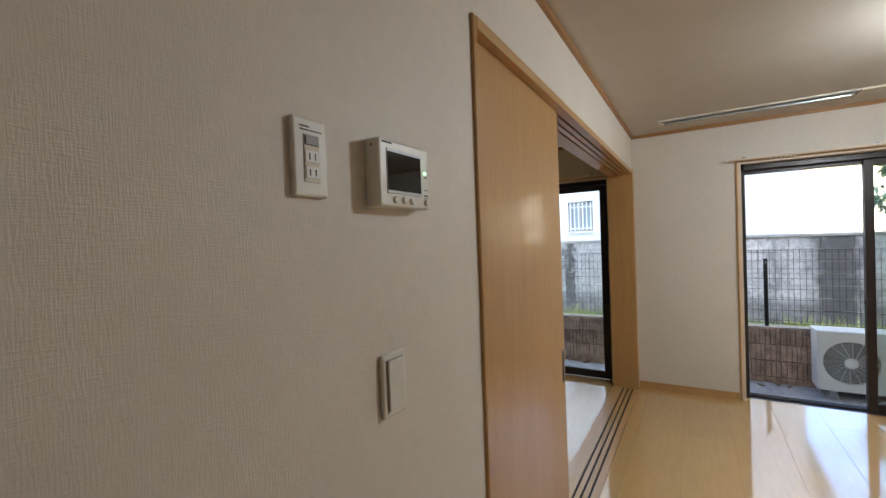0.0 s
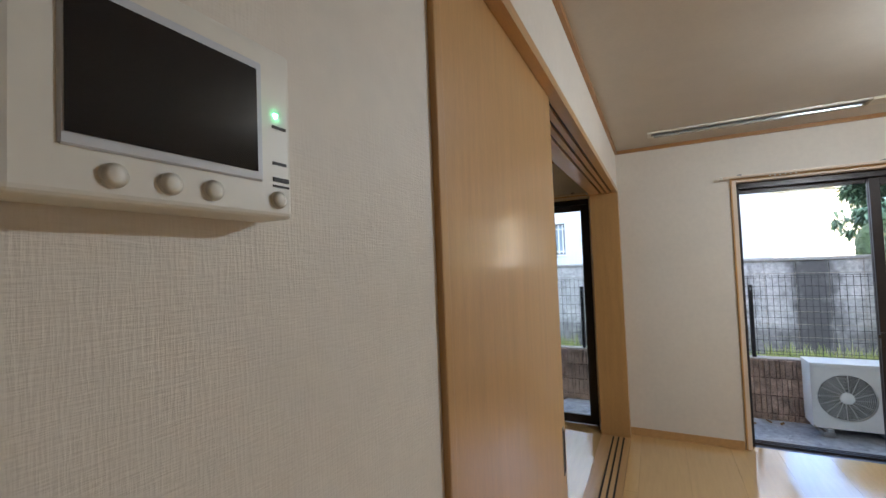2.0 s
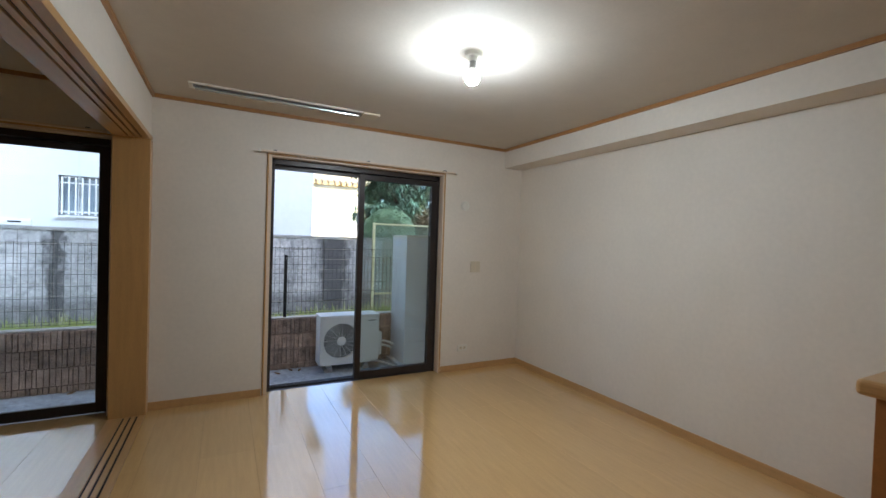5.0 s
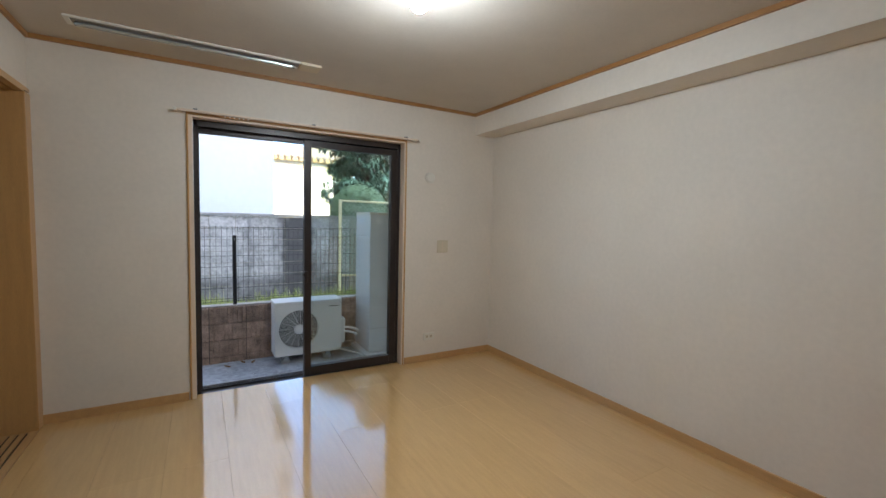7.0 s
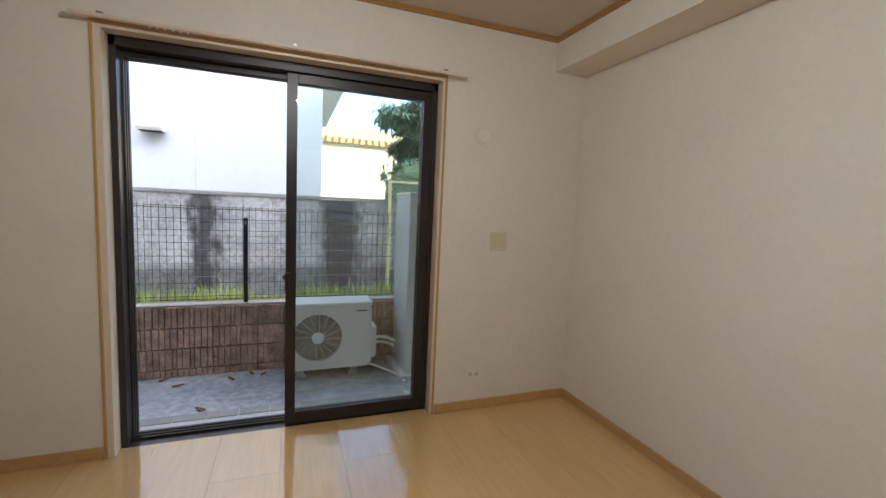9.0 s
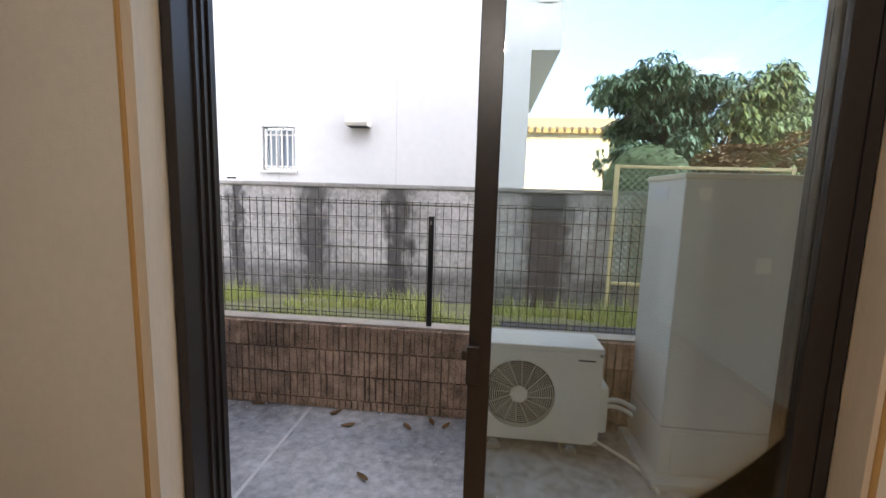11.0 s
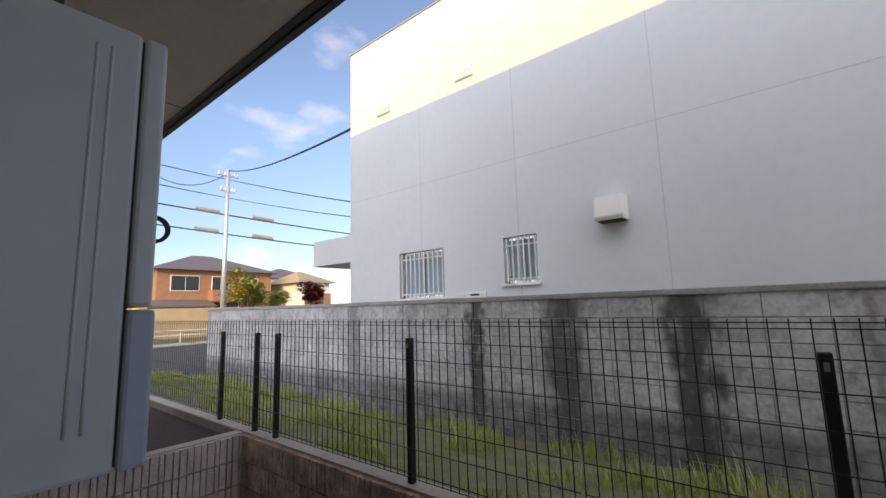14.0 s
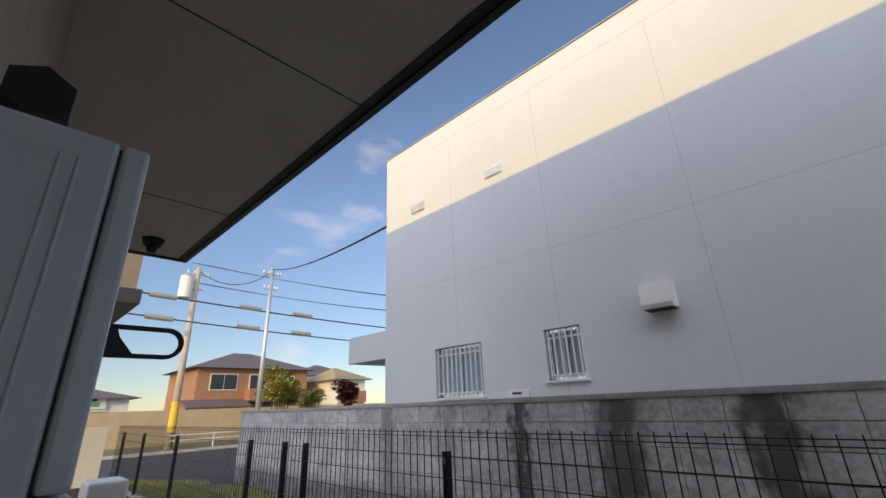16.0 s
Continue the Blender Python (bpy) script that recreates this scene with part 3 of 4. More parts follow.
# kitchen counter end
ct = thing("kitchen_counter", (2.4, 0.6, 0), "kitchen counter with oak top and reddish wooden side", "counter")
part("cabinet_body", B((1.715, 0.30, 0, XR - 0.013, 1.06, 0.985), bevel=0.002, seg=1), COUNTER, ct, "reddish wooden body")
part("worktop", B((1.655, 0.26, 0.987, XR - 0.013, 1.085, 1.03), bevel=0.012, seg=3), OAKFLAT, ct, "rounded oak top")

# ---- outside: own house ----
solid("eave", B((-4.0, YO, 2.86, 9.0, 5.86, 3.0)), SOFFIT, "grey-brown balcony soffit over the terrace", "soffit", kind=S)
solid("fascia", B((-4.03, 5.86, 2.84, 9.0, 5.90, 3.25), (-4.04, YO, 2.84, -4.0, 5.90, 3.25)), FASCIA, "dark metal fascia along the balcony edge", "fascia", kind=S)
solid("soffit_edge", B((-4.0, 5.81, 2.852, 9.0, 5.86, 2.8602)), FASCIA, "dark drip edge under the balcony", "fascia", kind=S)
sb = bmesh.new()
for xx in (-2.62, -0.80, 1.02, 2.84):
    B((xx - 0.003, YO, 2.857, xx + 0.003, 5.86, 2.8605), bm=sb)
solid("soffit_joint", sb, FASCIA, "thin dark joints between soffit boards", "joint", kind=S)
solid("upper_storey", B((-4.0, -4.2, 3.0, 9.0, 5.4, 6.45), (-4.0, 5.4, 3.0, 9.0, 5.86, 4.0)), TILEWALL, "tile-faced upper storey over the room", "house wall", kind=S)
solid("outer_facing", B((X2 - 0.2, YO, -0.5, WIN2[0] - 0.02, YO + 0.012, 2.86), (WIN2[1] + 0.02, YO, -0.5, WIN[0] - 0.02, YO + 0.012, 2.86), (WIN[1] + 0.05, YO, -0.5, 8.0, YO + 0.012, 2.86), (WIN2[0] - 0.02, YO, 2.06, WIN2[1] + 0.02, YO + 0.012, 2.86), (WIN[0] - 0.02, YO, 2.06, WIN[1] + 0.05, YO + 0.012, 2.86)), TILEWALL, "tan tile facing round the windows", "facing", kind=S)
wing = thing("house_wing", (-11, 5, 3.5), "tile-faced upper bay of the same building", "house wing")
part("wall", B((-13, 3.0, 3.75, -9.3, 6.35, 7.0)), TILEWALL, wing)
part("lower_band", B((-13, 2.9, 3.45, -9.2, 6.45, 3.75), bevel=0.01, seg=1), FASCIA, wing, "grey band")
part("column", B((-13, 3.0, -0.5, -12.6, 3.4, 3.45)), TILEWALL, wing)

# ---- terrace, walls and fence ----
solid("ground", B((-400, -400, -0.9, 400, 400, -0.75)), TURF, "rough grassy ground", "ground", kind=S)
solid("terrace", B((-3.0, YO, -0.6, 6.0, 6.54, TZ)), CONC, "damp dark grey concrete terrace", "terrace", kind=S)
solid("terrace_joint", B((-0.04, 4.95, TZ - 0.01, -0.015, 6.54, TZ + 0.003)), JOINT, "pale joint line in the terrace", "joint", kind=S)
step = solid("step", B((-0.25, YO + 0.02, TZ, 2.2, 5.225, -0.2), bevel=0.006), STEPC, "pale concrete garden step", "step", kind=S)
low = B((-10.2, 6.556, -0.8, 6.0, 6.67, 0.25))
garden_wall = solid("garden_wall", low, DARKJOINT, "low brown split-rib block garden wall", "wall", kind=S)
solid("wall_top", B((-10.2, 6.548, 0.25, 6.0, 6.68, 0.262)), MORTAR, "pale mortar top of the low wall", "capping", kind=S)
bed_wall = solid("bed_wall", B((-3.115, YO + 0.014, -0.6, -3.006, 6.54, 0.255)), MORTAR, "short greyed split-rib block wall", "wall", kind=S)
solid("planting_bed", B((-10.2, YO + 0.014, -0.6, -3.115, 6.556, 0.17)), SOIL, "dark bare soil planting bed", "soil", kind=S)
bm = bmesh.new()
gx, gy = 80, 14
vs = [[bm.verts.new((-10.5 + 17.5 * i / gx, 6.66 + 2.3 * j / gy, 0.20 - 0.36 * j / gy + 0.05 * noise.noise((i * 0.5, j * 0.5, 0)))) for j in range(gy + 1)] for i in range(gx + 1)]
for i in range(gx):
    for j in range(gy):
        bm.faces.new((vs[i][j], vs[i + 1][j], vs[i + 1][j + 1], vs[i][j + 1]))
verge = solid("grass_strip", bm, TURF, "weedy grass strip between wall and boundary", "grass", kind=S)
solid("gravel_slab", B((1.45, 6.76, 0.05, 3.4, 7.12, 0.185)), ASPHALT, "dark flat slab in the grass", "slab", kind=S)
back_wall = solid("boundary_wall", B((-9.75, 8.912, -0.6, 6.0, 9.02, 1.335)), MORTAR, "weathered concrete block boundary wall with dark run-off stains", "wall", kind=S)
solid("wall_capping", B((-9.77, 8.885, 1.337, 6.0, 9.04, 1.387), bevel=0.004, seg=1), CAPST, "grey concrete capping on the boundary wall", "capping", kind=S)


def tufts(name, area, count, height, material, label):
    """Grass blades scattered over x0, x1, y0, y1 with a z from y."""
    rng = random.Random(7)
    verts, faces = [], []
    x0, x1, y0, y1, zf = area
    for _ in range(count):
        px, py = rng.uniform(x0, x1), rng.uniform(y0, y1)
        if noise.noise((px * 1.3, py * 1.3, 3)) < 0.02:
            continue
        if 1.45 < px < 3.4 and 6.74 < py < 7.14:
            continue
        pz, a, hh = zf(px, py), rng.uniform(0, 6.28), height * rng.uniform(0.35, 1.3)
        dx, dy, w = math.cos(a), math.sin(a), 0.005
        lean = rng.uniform(0.1, 0.7) * hh
        k = len(verts)
        verts += [(px - dy * w, py + dx * w, pz - 0.02), (px + dy * w, py - dx * w, pz - 0.02), (px + dx * lean * 0.4 + dy * w * 0.7, py + dy * lean * 0.4 - dx * w * 0.7, pz + hh * 0.6), (px + dx * lean * 0.4 - dy * w * 0.7, py + dy * lean * 0.4 + dx * w * 0.7, pz + hh * 0.6), (px + dx * lean, py + dy * lean, pz + hh)]
        faces += [(k, k + 1, k + 2, k + 3), (k + 3, k + 2, k + 4)]
    me = bpy.data.meshes.new(name)
    me.from_pydata(verts, [], faces)
    me.materials.append(material)
    return tagged(new(name, me), label, "grass", kind="stuff")


tufts("grass_tufts", (-10.2, 6.0, 6.69, 8.88, lambda a, b: 0.20 - 0.36 * (b - 6.66) / 2.3), 30000, 0.10, BLADE, "yellow-green weeds and grass tufts")

STALK = mat("pale_seed_stalk", (0.55, 0.52, 0.34), 0.8, vary=0.3)
tufts("weeds", (-8.0, 5.0, 7.9, 8.86, lambda a, b: 0.20 - 0.36 * (b - 6.66) / 2.3), 2600, 0.19, BLADE, "taller green weeds along the boundary wall")
tufts("seed_stalks", (-6.0, 5.0, 7.7, 8.86, lambda a, b: 0.20 - 0.36 * (b - 6.66) / 2.3), 420, 0.27, STALK, "pale dry seed stalks among the weeds")

fence = thing("mesh_fence", (-1.5, 6.61, 0.262), "dark coated wire mesh fence on the low wall", "fence")
POSTS = (5.0, 2.80, 0.883, -1.035, -2.58, -2.93, -3.62, -5.9, -7.6, -9.0)
for px in POSTS:
    p = part("post", B((px - 0.02, 6.59, 0.255, px + 0.02, 6.63, 1.106), bevel=0.004, seg=1), WIRE, fence)
    part("clip", B((px - 0.008, 6.588, 1.045, px + 0.008, 6.592, 1.075)), SILVER, p, "pale metal clip")


WY, WR = 6.575, 0.0021
ROWS_Z = (0.31, 0.345, 0.47, 0.60, 0.73, 0.86, 0.98, 1.09, 1.185, 1.206)
upright = mesh_of("wire", B((-WR, -WR, 0.30, WR, WR, 1.220)), WIRE)


def wire_panel(x0, x1, near):
    """A welded mesh panel: near ones wire by wire, the others joined."""
    n = int((x1 - x0) / 0.0585)
    bm = bmesh.new()
    level = mesh_of("wire", B((0, -WR, -WR, x1 - x0, WR, WR)), WIRE)
    for k in range(n + 1):
        x = x0 + k * 0.0585
        if near:
            piece("wire", upright, fence, Matrix.Translation(Vector((x, WY, 0)) - fence.location))
        else:
            B((x - WR, WY - WR, 0.30, x + WR, WY + WR, 1.220), bm=bm)
    for z in ROWS_Z:
        y = WY - 0.005 - (0.02 if z in (1.09, 0.345) else 0)
        if near:
            piece("wire", level, fence, Matrix.Translation(Vector((x0, y, z)) - fence.location))
        else:
            B((x0, y - WR, z - WR, x1, y + WR, z + WR), bm=bm)
    if near:
        bm.free()
    else:
        tagged(part("wire_panel", bm, WIRE, fence), kind="stuff")


for a, b in zip((4.0, 2.02, 0.04, -1.94, -3.08, -5.2, -7.3, -9.3), (5.9, 3.98, 2.0, 0.02, -1.96, -3.12, -5.24, -7.34)):
    wire_panel(a, b, -3.1 < a < 3)

lat = thing("lattice_panel", (3.6, 8.8, 0.2), "cream framed diamond lattice screen", "lattice")
part("frame", B((2.80, 8.78, -0.1, 2.85, 8.83, 1.70), (4.75, 8.78, -0.1, 4.80, 8.83, 1.70), (2.85, 8.78, 1.655, 4.75, 8.82, 1.69), (2.85, 8.78, 0.23, 4.75, 8.82, 0.265), bevel=0.003, seg=1), LATTICE, lat)
for sgn in (1, -1):
    for i in range(-17, 24):
        xa = 2.85 + i * 0.085
        pts = []
        for z in (0.265, 1.655):
            pts.append((xa + (sgn * (z - 0.96)) + 0.7, z))
        (u0, z0), (u1, z1) = pts
        lo_t, hi_t = 0.0, 1.0
        for lim, side in ((2.85, 1), (4.75, -1)):
            f0, f1 = side * (u0 - lim), side * (u1 - lim)
            if f0 < 0 and f1 < 0:
                lo_t, hi_t = 1, 0
            elif f0 < 0:
                lo_t = max(lo_t, f0 / (f0 - f1))
            elif f1 < 0:
                hi_t = min(hi_t, f0 / (f0 - f1))
        if hi_t - lo_t < 0.03:
            continue
        a = (u0 + (u1 - u0) * lo_t, 8.797 + 0.004 * sgn, z0 + (z1 - z0) * lo_t)
        b = (u0 + (u1 - u0) * hi_t, 8.797 + 0.004 * sgn, z0 + (z1 - z0) * hi_t)
        part("slat", rod(bmesh.new(), a, b, 0.007, n=4), SLAT, lat)

# ---- terrace things ----
ac = thing("outdoor_unit", (1.68, 6.3, TZ), "ivory air-conditioner outdoor unit on small feet", "air conditioner")
AX0, AX1, AY0, AY1, AZ0, AZ1 = 1.275, 2.075, 6.16, 6.45, -0.335, 0.295
FC, FR = Vector((1.555, AY0, -0.02)), 0.235


def ring_plate(bm, x0, x1, z0, z1, c, r, y, n=64):
    """A rectangle at y with a round hole."""
    ins, out = [], []
    for i in range(n):
        a = 2 * math.pi * i / n
        dx, dz = math.cos(a), math.sin(a)
        ins.append(bm.verts.new((c.x + r * dx, y, c.z + r * dz)))
        k = min(((x1 - c.x) / dx if dx > 1e-6 else (x0 - c.x) / dx if dx < -1e-6 else 1e9), ((z1 - c.z) / dz if dz > 1e-6 else (z0 - c.z) / dz if dz < -1e-6 else 1e9))
        out.append(bm.verts.new((c.x + k * dx, y, c.z + k * dz)))
    for i in range(n):
        j = (i + 1) % n
        bm.faces.new((ins[i], out[i], out[j], ins[j]))
        v0, v1 = bm.verts.new((ins[i].co.x, y + 0.06, ins[i].co.z)), bm.verts.new((ins[j].co.x, y + 0.06, ins[j].co.z))
        bm.faces.new((ins[j], v1, v0, ins[i]))
    bmesh.ops.remove_doubles(bm, verts=bm.verts, dist=1e-5)


bm = B((AX0, AY0 + 0.062, AZ0, AX1, AY1, AZ1))
ring_plate(bm, AX0, AX1, AZ0, AZ1, FC, FR, AY0)
body = part("casing", bm, ACWHITE, ac)
for x0, x1, z0, z1 in ((AX0 - 0.001, AX0 + 0.003, AZ0, AZ1), (AX1 - 0.003, AX1 + 0.001, AZ0, AZ1), (AX0 + 0.003, AX1 - 0.003, AZ0 - 0.001, AZ0 + 0.003), (AX0 + 0.003, AX1 - 0.003, AZ1 - 0.004, AZ1)):
    part("side_panel", B((x0, AY0 + 0.0005, z0, x1, AY0 + 0.07, z1)), ACWHITE, ac)
part("lid", B((AX0 - 0.006, AY0 - 0.008, AZ1 - 0.012, AX1 + 0.006, AY1 + 0.006, AZ1 + 0.03), bevel=0.010, seg=3), ACWHITE, ac)
part("fan_well", rod(bmesh.new(), (FC.x, AY0 + 0.052, FC.z), (FC.x, AY0 + 0.0605, FC.z), FR, n=48), BLACK, ac, "dark fan well")
for k in range(3):
    a0 = k * 2.0944
    poly = [(0.05, -0.3), (0.215, -0.55), (0.225, 0.05), (0.21, 0.5), (0.05, 0.35)]
    bm = prism(bmesh.new(), [(FC.x + r * math.cos(a0 + a), FC.z + r * math.sin(a0 + a)) for r, a in poly], 1, AY0 + 0.034, AY0 + 0.038)
    part("fan_blade", bm, DARKGREY, ac, "grey fan blade")
gr = bmesh.new()
for i in range(13):
    r = 0.062 + i * 0.0142
    tube(gr, [(FC.x + r * math.cos(a * 0.13090), AY0 - 0.004, FC.z + r * math.sin(a * 0.13090)) for a in range(49)], 0.0020, 4)
for k in range(16):
    a = k * math.pi / 8 + 0.1
    rod(gr, (FC.x + 0.05 * math.cos(a), AY0 - 0.001, FC.z + 0.05 * math.sin(a)), (FC.x + FR * math.cos(a + 0.25), AY0 - 0.001, FC.z + FR * math.sin(a + 0.25)), 0.0026, n=4)
part("fan_grille", gr, ACWHITE, ac, "round wire fan grille")
smooth(part("hub", rod(bmesh.new(), (FC.x, AY0 - 0.010, FC.z), (FC.x, AY0 + 0.0, FC.z), 0.052, 0.058, 32), ACWHITE, ac, "pale round hub"))
part("maker_mark", B((1.92, AY0 - 0.001, 0.232, 2.03, AY0, 0.243)), DARKMARK, ac)
for k in range(8):
    part("panel_rib", B((1.835, AY0 - 0.0022, -0.26 + k * 0.055, 2.04, AY0, -0.255 + k * 0.055)), ACWHITE, ac)
part("valve_cover", B((AX1, 6.19, -0.27, AX1 + 0.065, 6.40, 0.06), bevel=0.025, seg=3), ACWHITE, ac)
for x in (1.40, 1.90):
    part("foot", B((x - 0.05, 6.17, TZ, x + 0.05, 6.44, TZ + 0.05), (x - 0.025, 6.14, TZ + 0.05, x + 0.025, 6.47, AZ0), bevel=0.004, seg=1), GREYPL, ac, "dark plastic foot")
    part("foot_clip", B((x - 0.03, 6.135, AZ0 - 0.022, x + 0.03, 6.165, AZ0 - 0.008)), SILVER, ac)

tk = thing("water_tank", (2.75, 6.27, TZ), "tall pale beige hot-water storage tank cabinet", "water heater")
part("plinth", B((2.32, 5.90, TZ, 3.20, 6.53, TZ + 0.05), bevel=0.006, seg=1), STEPC, tk, "concrete plinth")
part("cabinet", B((2.385, 5.985, TZ + 0.05, 3.03, 6.53, 1.40), bevel=0.008), TANKPAINT, tk)
part("top_cover", B((2.379, 5.979, 1.395, 3.036, 6.536, 1.43), bevel=0.006), CREAM, tk, "beige top edge")
part("seam", B((2.3845, 5.9835, -0.072, 3.031, 6.531, -0.066)), GREYPL, tk)
part("maker_plate", B((2.46, 5.982, 1.28, 2.53, 5.985, 1.35), bevel=0.001, seg=1), PLASTIC, tk, "small white plate")
part("side_label", B((2.383, 6.20, 1.28, 2.385, 6.42, 1.36)), HEATER, tk)
part("warning_label", B((2.80, 5.982, 0.88, 2.88, 5.985, 0.97), bevel=0.001, seg=1), PLASTIC, tk)
part("lower_lid", B((2.45, 5.980, -0.34, 2.98, 5.985, -0.10), bevel=0.003, seg=1), TANKPAINT, tk)

for k, (za, zb) in enumerate(((-0.10, -0.20), (-0.17, -0.27))):
    p = thing("insulated_pipe", (2.2, 6.3, TZ), "white insulated pipe from outdoor unit to tank", "pipe", "pipes")
    smooth(part("sleeve", tube(bmesh.new(), [(2.13 + 0.29 * i / 12, 6.30 + 0.05 * k + 0.12 * math.sin(i / 12 * 2.4), za + (zb - za) * (i / 12) ** 1.5) for i in range(13)], 0.017, 10), PLASTIC, p))
hz = thing("drain_hose", (2.2, 6.1, TZ), "thin white drain hose lying on the terrace", "hose")
smooth(part("hose", tube(bmesh.new(), [(2.0 + 0.36 * math.sin(i / 20 * 1.75), 6.28 - 0.42 * (i / 20) ** 1.4, TZ + 0.012 + 0.10 * (1 - i / 20) ** 3) for i in range(21)], 0.011, 8), PLASTIC, hz))

# wall-mounted heater cabinet beside the open window
HX, HY = 0.34, 4.831
ht = thing("wall_heater", (0.16, YO, 1.16), "pearl-grey wall-mounted heater cabinet", "water heater")
part("cabinet", B((-0.02, YO + 0.013, 1.163, HX, HY - 0.0215, 1.569), bevel=0.004), HEATER, ht)
part("seam", B((-0.018, YO + 0.013, 1.168, HX - 0.004, HY - 0.019, 1.564)), BLACK, ht, "dark seam")
part("front_cover", B((-0.02, HY - 0.0195, 1.304, HX, HY, 1.569), bevel=0.004), HEATER, ht)
part("lower_cover", B((-0.02, HY - 0.0195, 1.163, HX + 0.001, HY + 0.003, 1.302), bevel=0.004), HEATERLOW, ht, "blue-grey lower cover")
for y in (4.775, 4.786):
    smooth(part("side_rib", tube(bmesh.new(), [(HX - 0.0002, y, 1.20 + i * 0.345 / 4) for i in range(5)], 0.0016, 8), HEATER, ht))
# six-sided bracket cover on a short arm, no lamp
hexw = thing("outer_bracket", (0.05, YO, 1.75), "dark faceted bracket on the outer wall", "wall lamp")
part("hex_cover", rod(bmesh.new(), (0.11, 4.742, 1.694), (0.17, 4.742, 1.694), 0.036, 0.033, 6), BLACK, hexw)
part("wall_arm", B((0.125, YO + 0.012, 1.688, 0.14, 4.735, 1.698)), BLACK, hexw)

# laundry-pole bracket
brk = thing("laundry_bracket", (-0.37, YO, 1.50), "dark laundry-pole bracket with rounded holes", "bracket")
bm = bmesh.new()
zb = 1.502


BX0, BX1 = -0.376, -0.364


def web(y):
    """A slanting web between two holes of the bracket, flared where it meets the edges."""
    prism(bm, [(y - 0.040, zb + 0.026), (y + 0.006, zb + 0.026), (y + 0.012, zb + 0.008), (y + 0.040, zb - 0.026), (y - 0.006, zb - 0.026), (y - 0.012, zb - 0.008)], 0, BX0, BX1)


for cy in (4.80, 4.93):
    web(cy)
prism(bm, [(4.67, zb + 0.034), (5.03, zb + 0.034), (5.03, zb + 0.025), (4.67, zb + 0.025)], 0, BX0, BX1)
prism(bm, [(4.67, zb - 0.025), (5.03, zb - 0.025), (5.03, zb - 0.034), (4.67, zb - 0.034)], 0, BX0, BX1)
for k in range(12):
    a0, a1 = math.pi * (k / 12 - 0.5), math.pi * ((k + 1) / 12 - 0.5)
    prism(bm, [(5.03 + rr * math.cos(a), zb + rr * math.sin(a)) for rr, a in ((0.025, a0), (0.034, a0), (0.034, a1), (0.025, a1))], 0, BX0, BX1)
part("arm", bm, BLACK, brk)
part("wall_bracket", B((-0.395, YO + 0.012, 1.43, -0.345, YO + 0.03, 1.57), bevel=0.003, seg=1), BLACK, brk)
dv = thing("eave_sensor", (-3.57, 5.5, 2.86), "small dark round fitting under the soffit", "sensor")
smooth(part("dome", rod(rod(bmesh.new(), (-3.57, 5.5, 2.80), (-3.57, 5.5, 2.86), 0.07, 0.09, 20), (-3.57, 5.5, 2.74), (-3.57, 5.5, 2.80), 0.035, 0.05, 16), BLACK, dv))

for lx, ly, la in ((0.35, 6.28, 0.4), (0.95, 6.42, 2.0), (1.06, 6.38, 1.1), (-0.45, 6.47, 0.2), (0.62, 5.75, 2.6), (-1.3, 6.44, 1.0), (0.20, 6.44, 0.9), (0.78, 6.33, 2.3)):
    bm = bmesh.new()
    row = [[bm.verts.new((lx + math.cos(la) * u * 0.05 - math.sin(la) * v * 0.02 * (1 - u * u), ly + math.sin(la) * u * 0.05 + math.cos(la) * v * 0.02 * (1 - u * u), TZ + 0.004 + 0.012 * abs(v) + 0.008 * u * u)) for v in (-1, 0, 1)] for u in (-0.97, -0.5, 0, 0.5, 0.97)]
    for r0, r1 in zip(row, row[1:]):
        for k in (0, 1):
            bm.faces.new((r0[k], r0[k + 1], r1[k + 1], r1[k]))
    solid("fallen_leaf", bm, DRY, "curled dry brown leaf on the terrace", "leaf", "fallen leaves")

rng = random.Random(21)
bm = bmesh.new()
for k in range(170):
    px, py, q = rng.uniform(-2.6, 2.2), 6.5 - rng.random() ** 2 * 1.25, rng.uniform(0.003, 0.008)
    bmesh.ops.create_icosphere(bm, subdivisions=1, radius=q, matrix=Matrix.Translation((px, py, TZ + q * 0.4)) @ Matrix.Diagonal((1.4, 1.0, 0.6, 1)))
solid("grit", bm, JOINT, "pale grit and crumbs scattered on the terrace", "grit", kind="stuff")

# ---- neighbour's house ----
NX0, NX1, NY, NZ = -6.16, 1.85, 10.22, 6.90
nb = thing("neighbour_house", (-2, 12, -0.75), "white panel-clad neighbouring house with barred windows", "house")
W1, W2 = (-4.72, -3.65, 1.45, 2.29), (-2.47, -1.90, 1.60, 2.31)


def holed(bm, x0, x1, z0, z1, y0, y1, holes):
    """A wall in the x-z plane with rectangular holes (x0, x1, z0, z1) in order of x."""
    x = x0
    for a, b, c, d in holes:
        B((x, y0, z0, a, y1, z1), (a, y0, z0, b, y1, c), (a, y0, d, b, y1, z1), bm=bm)
        x = b
    return B((x, y0, z0, x1, y1, z1), bm=bm)


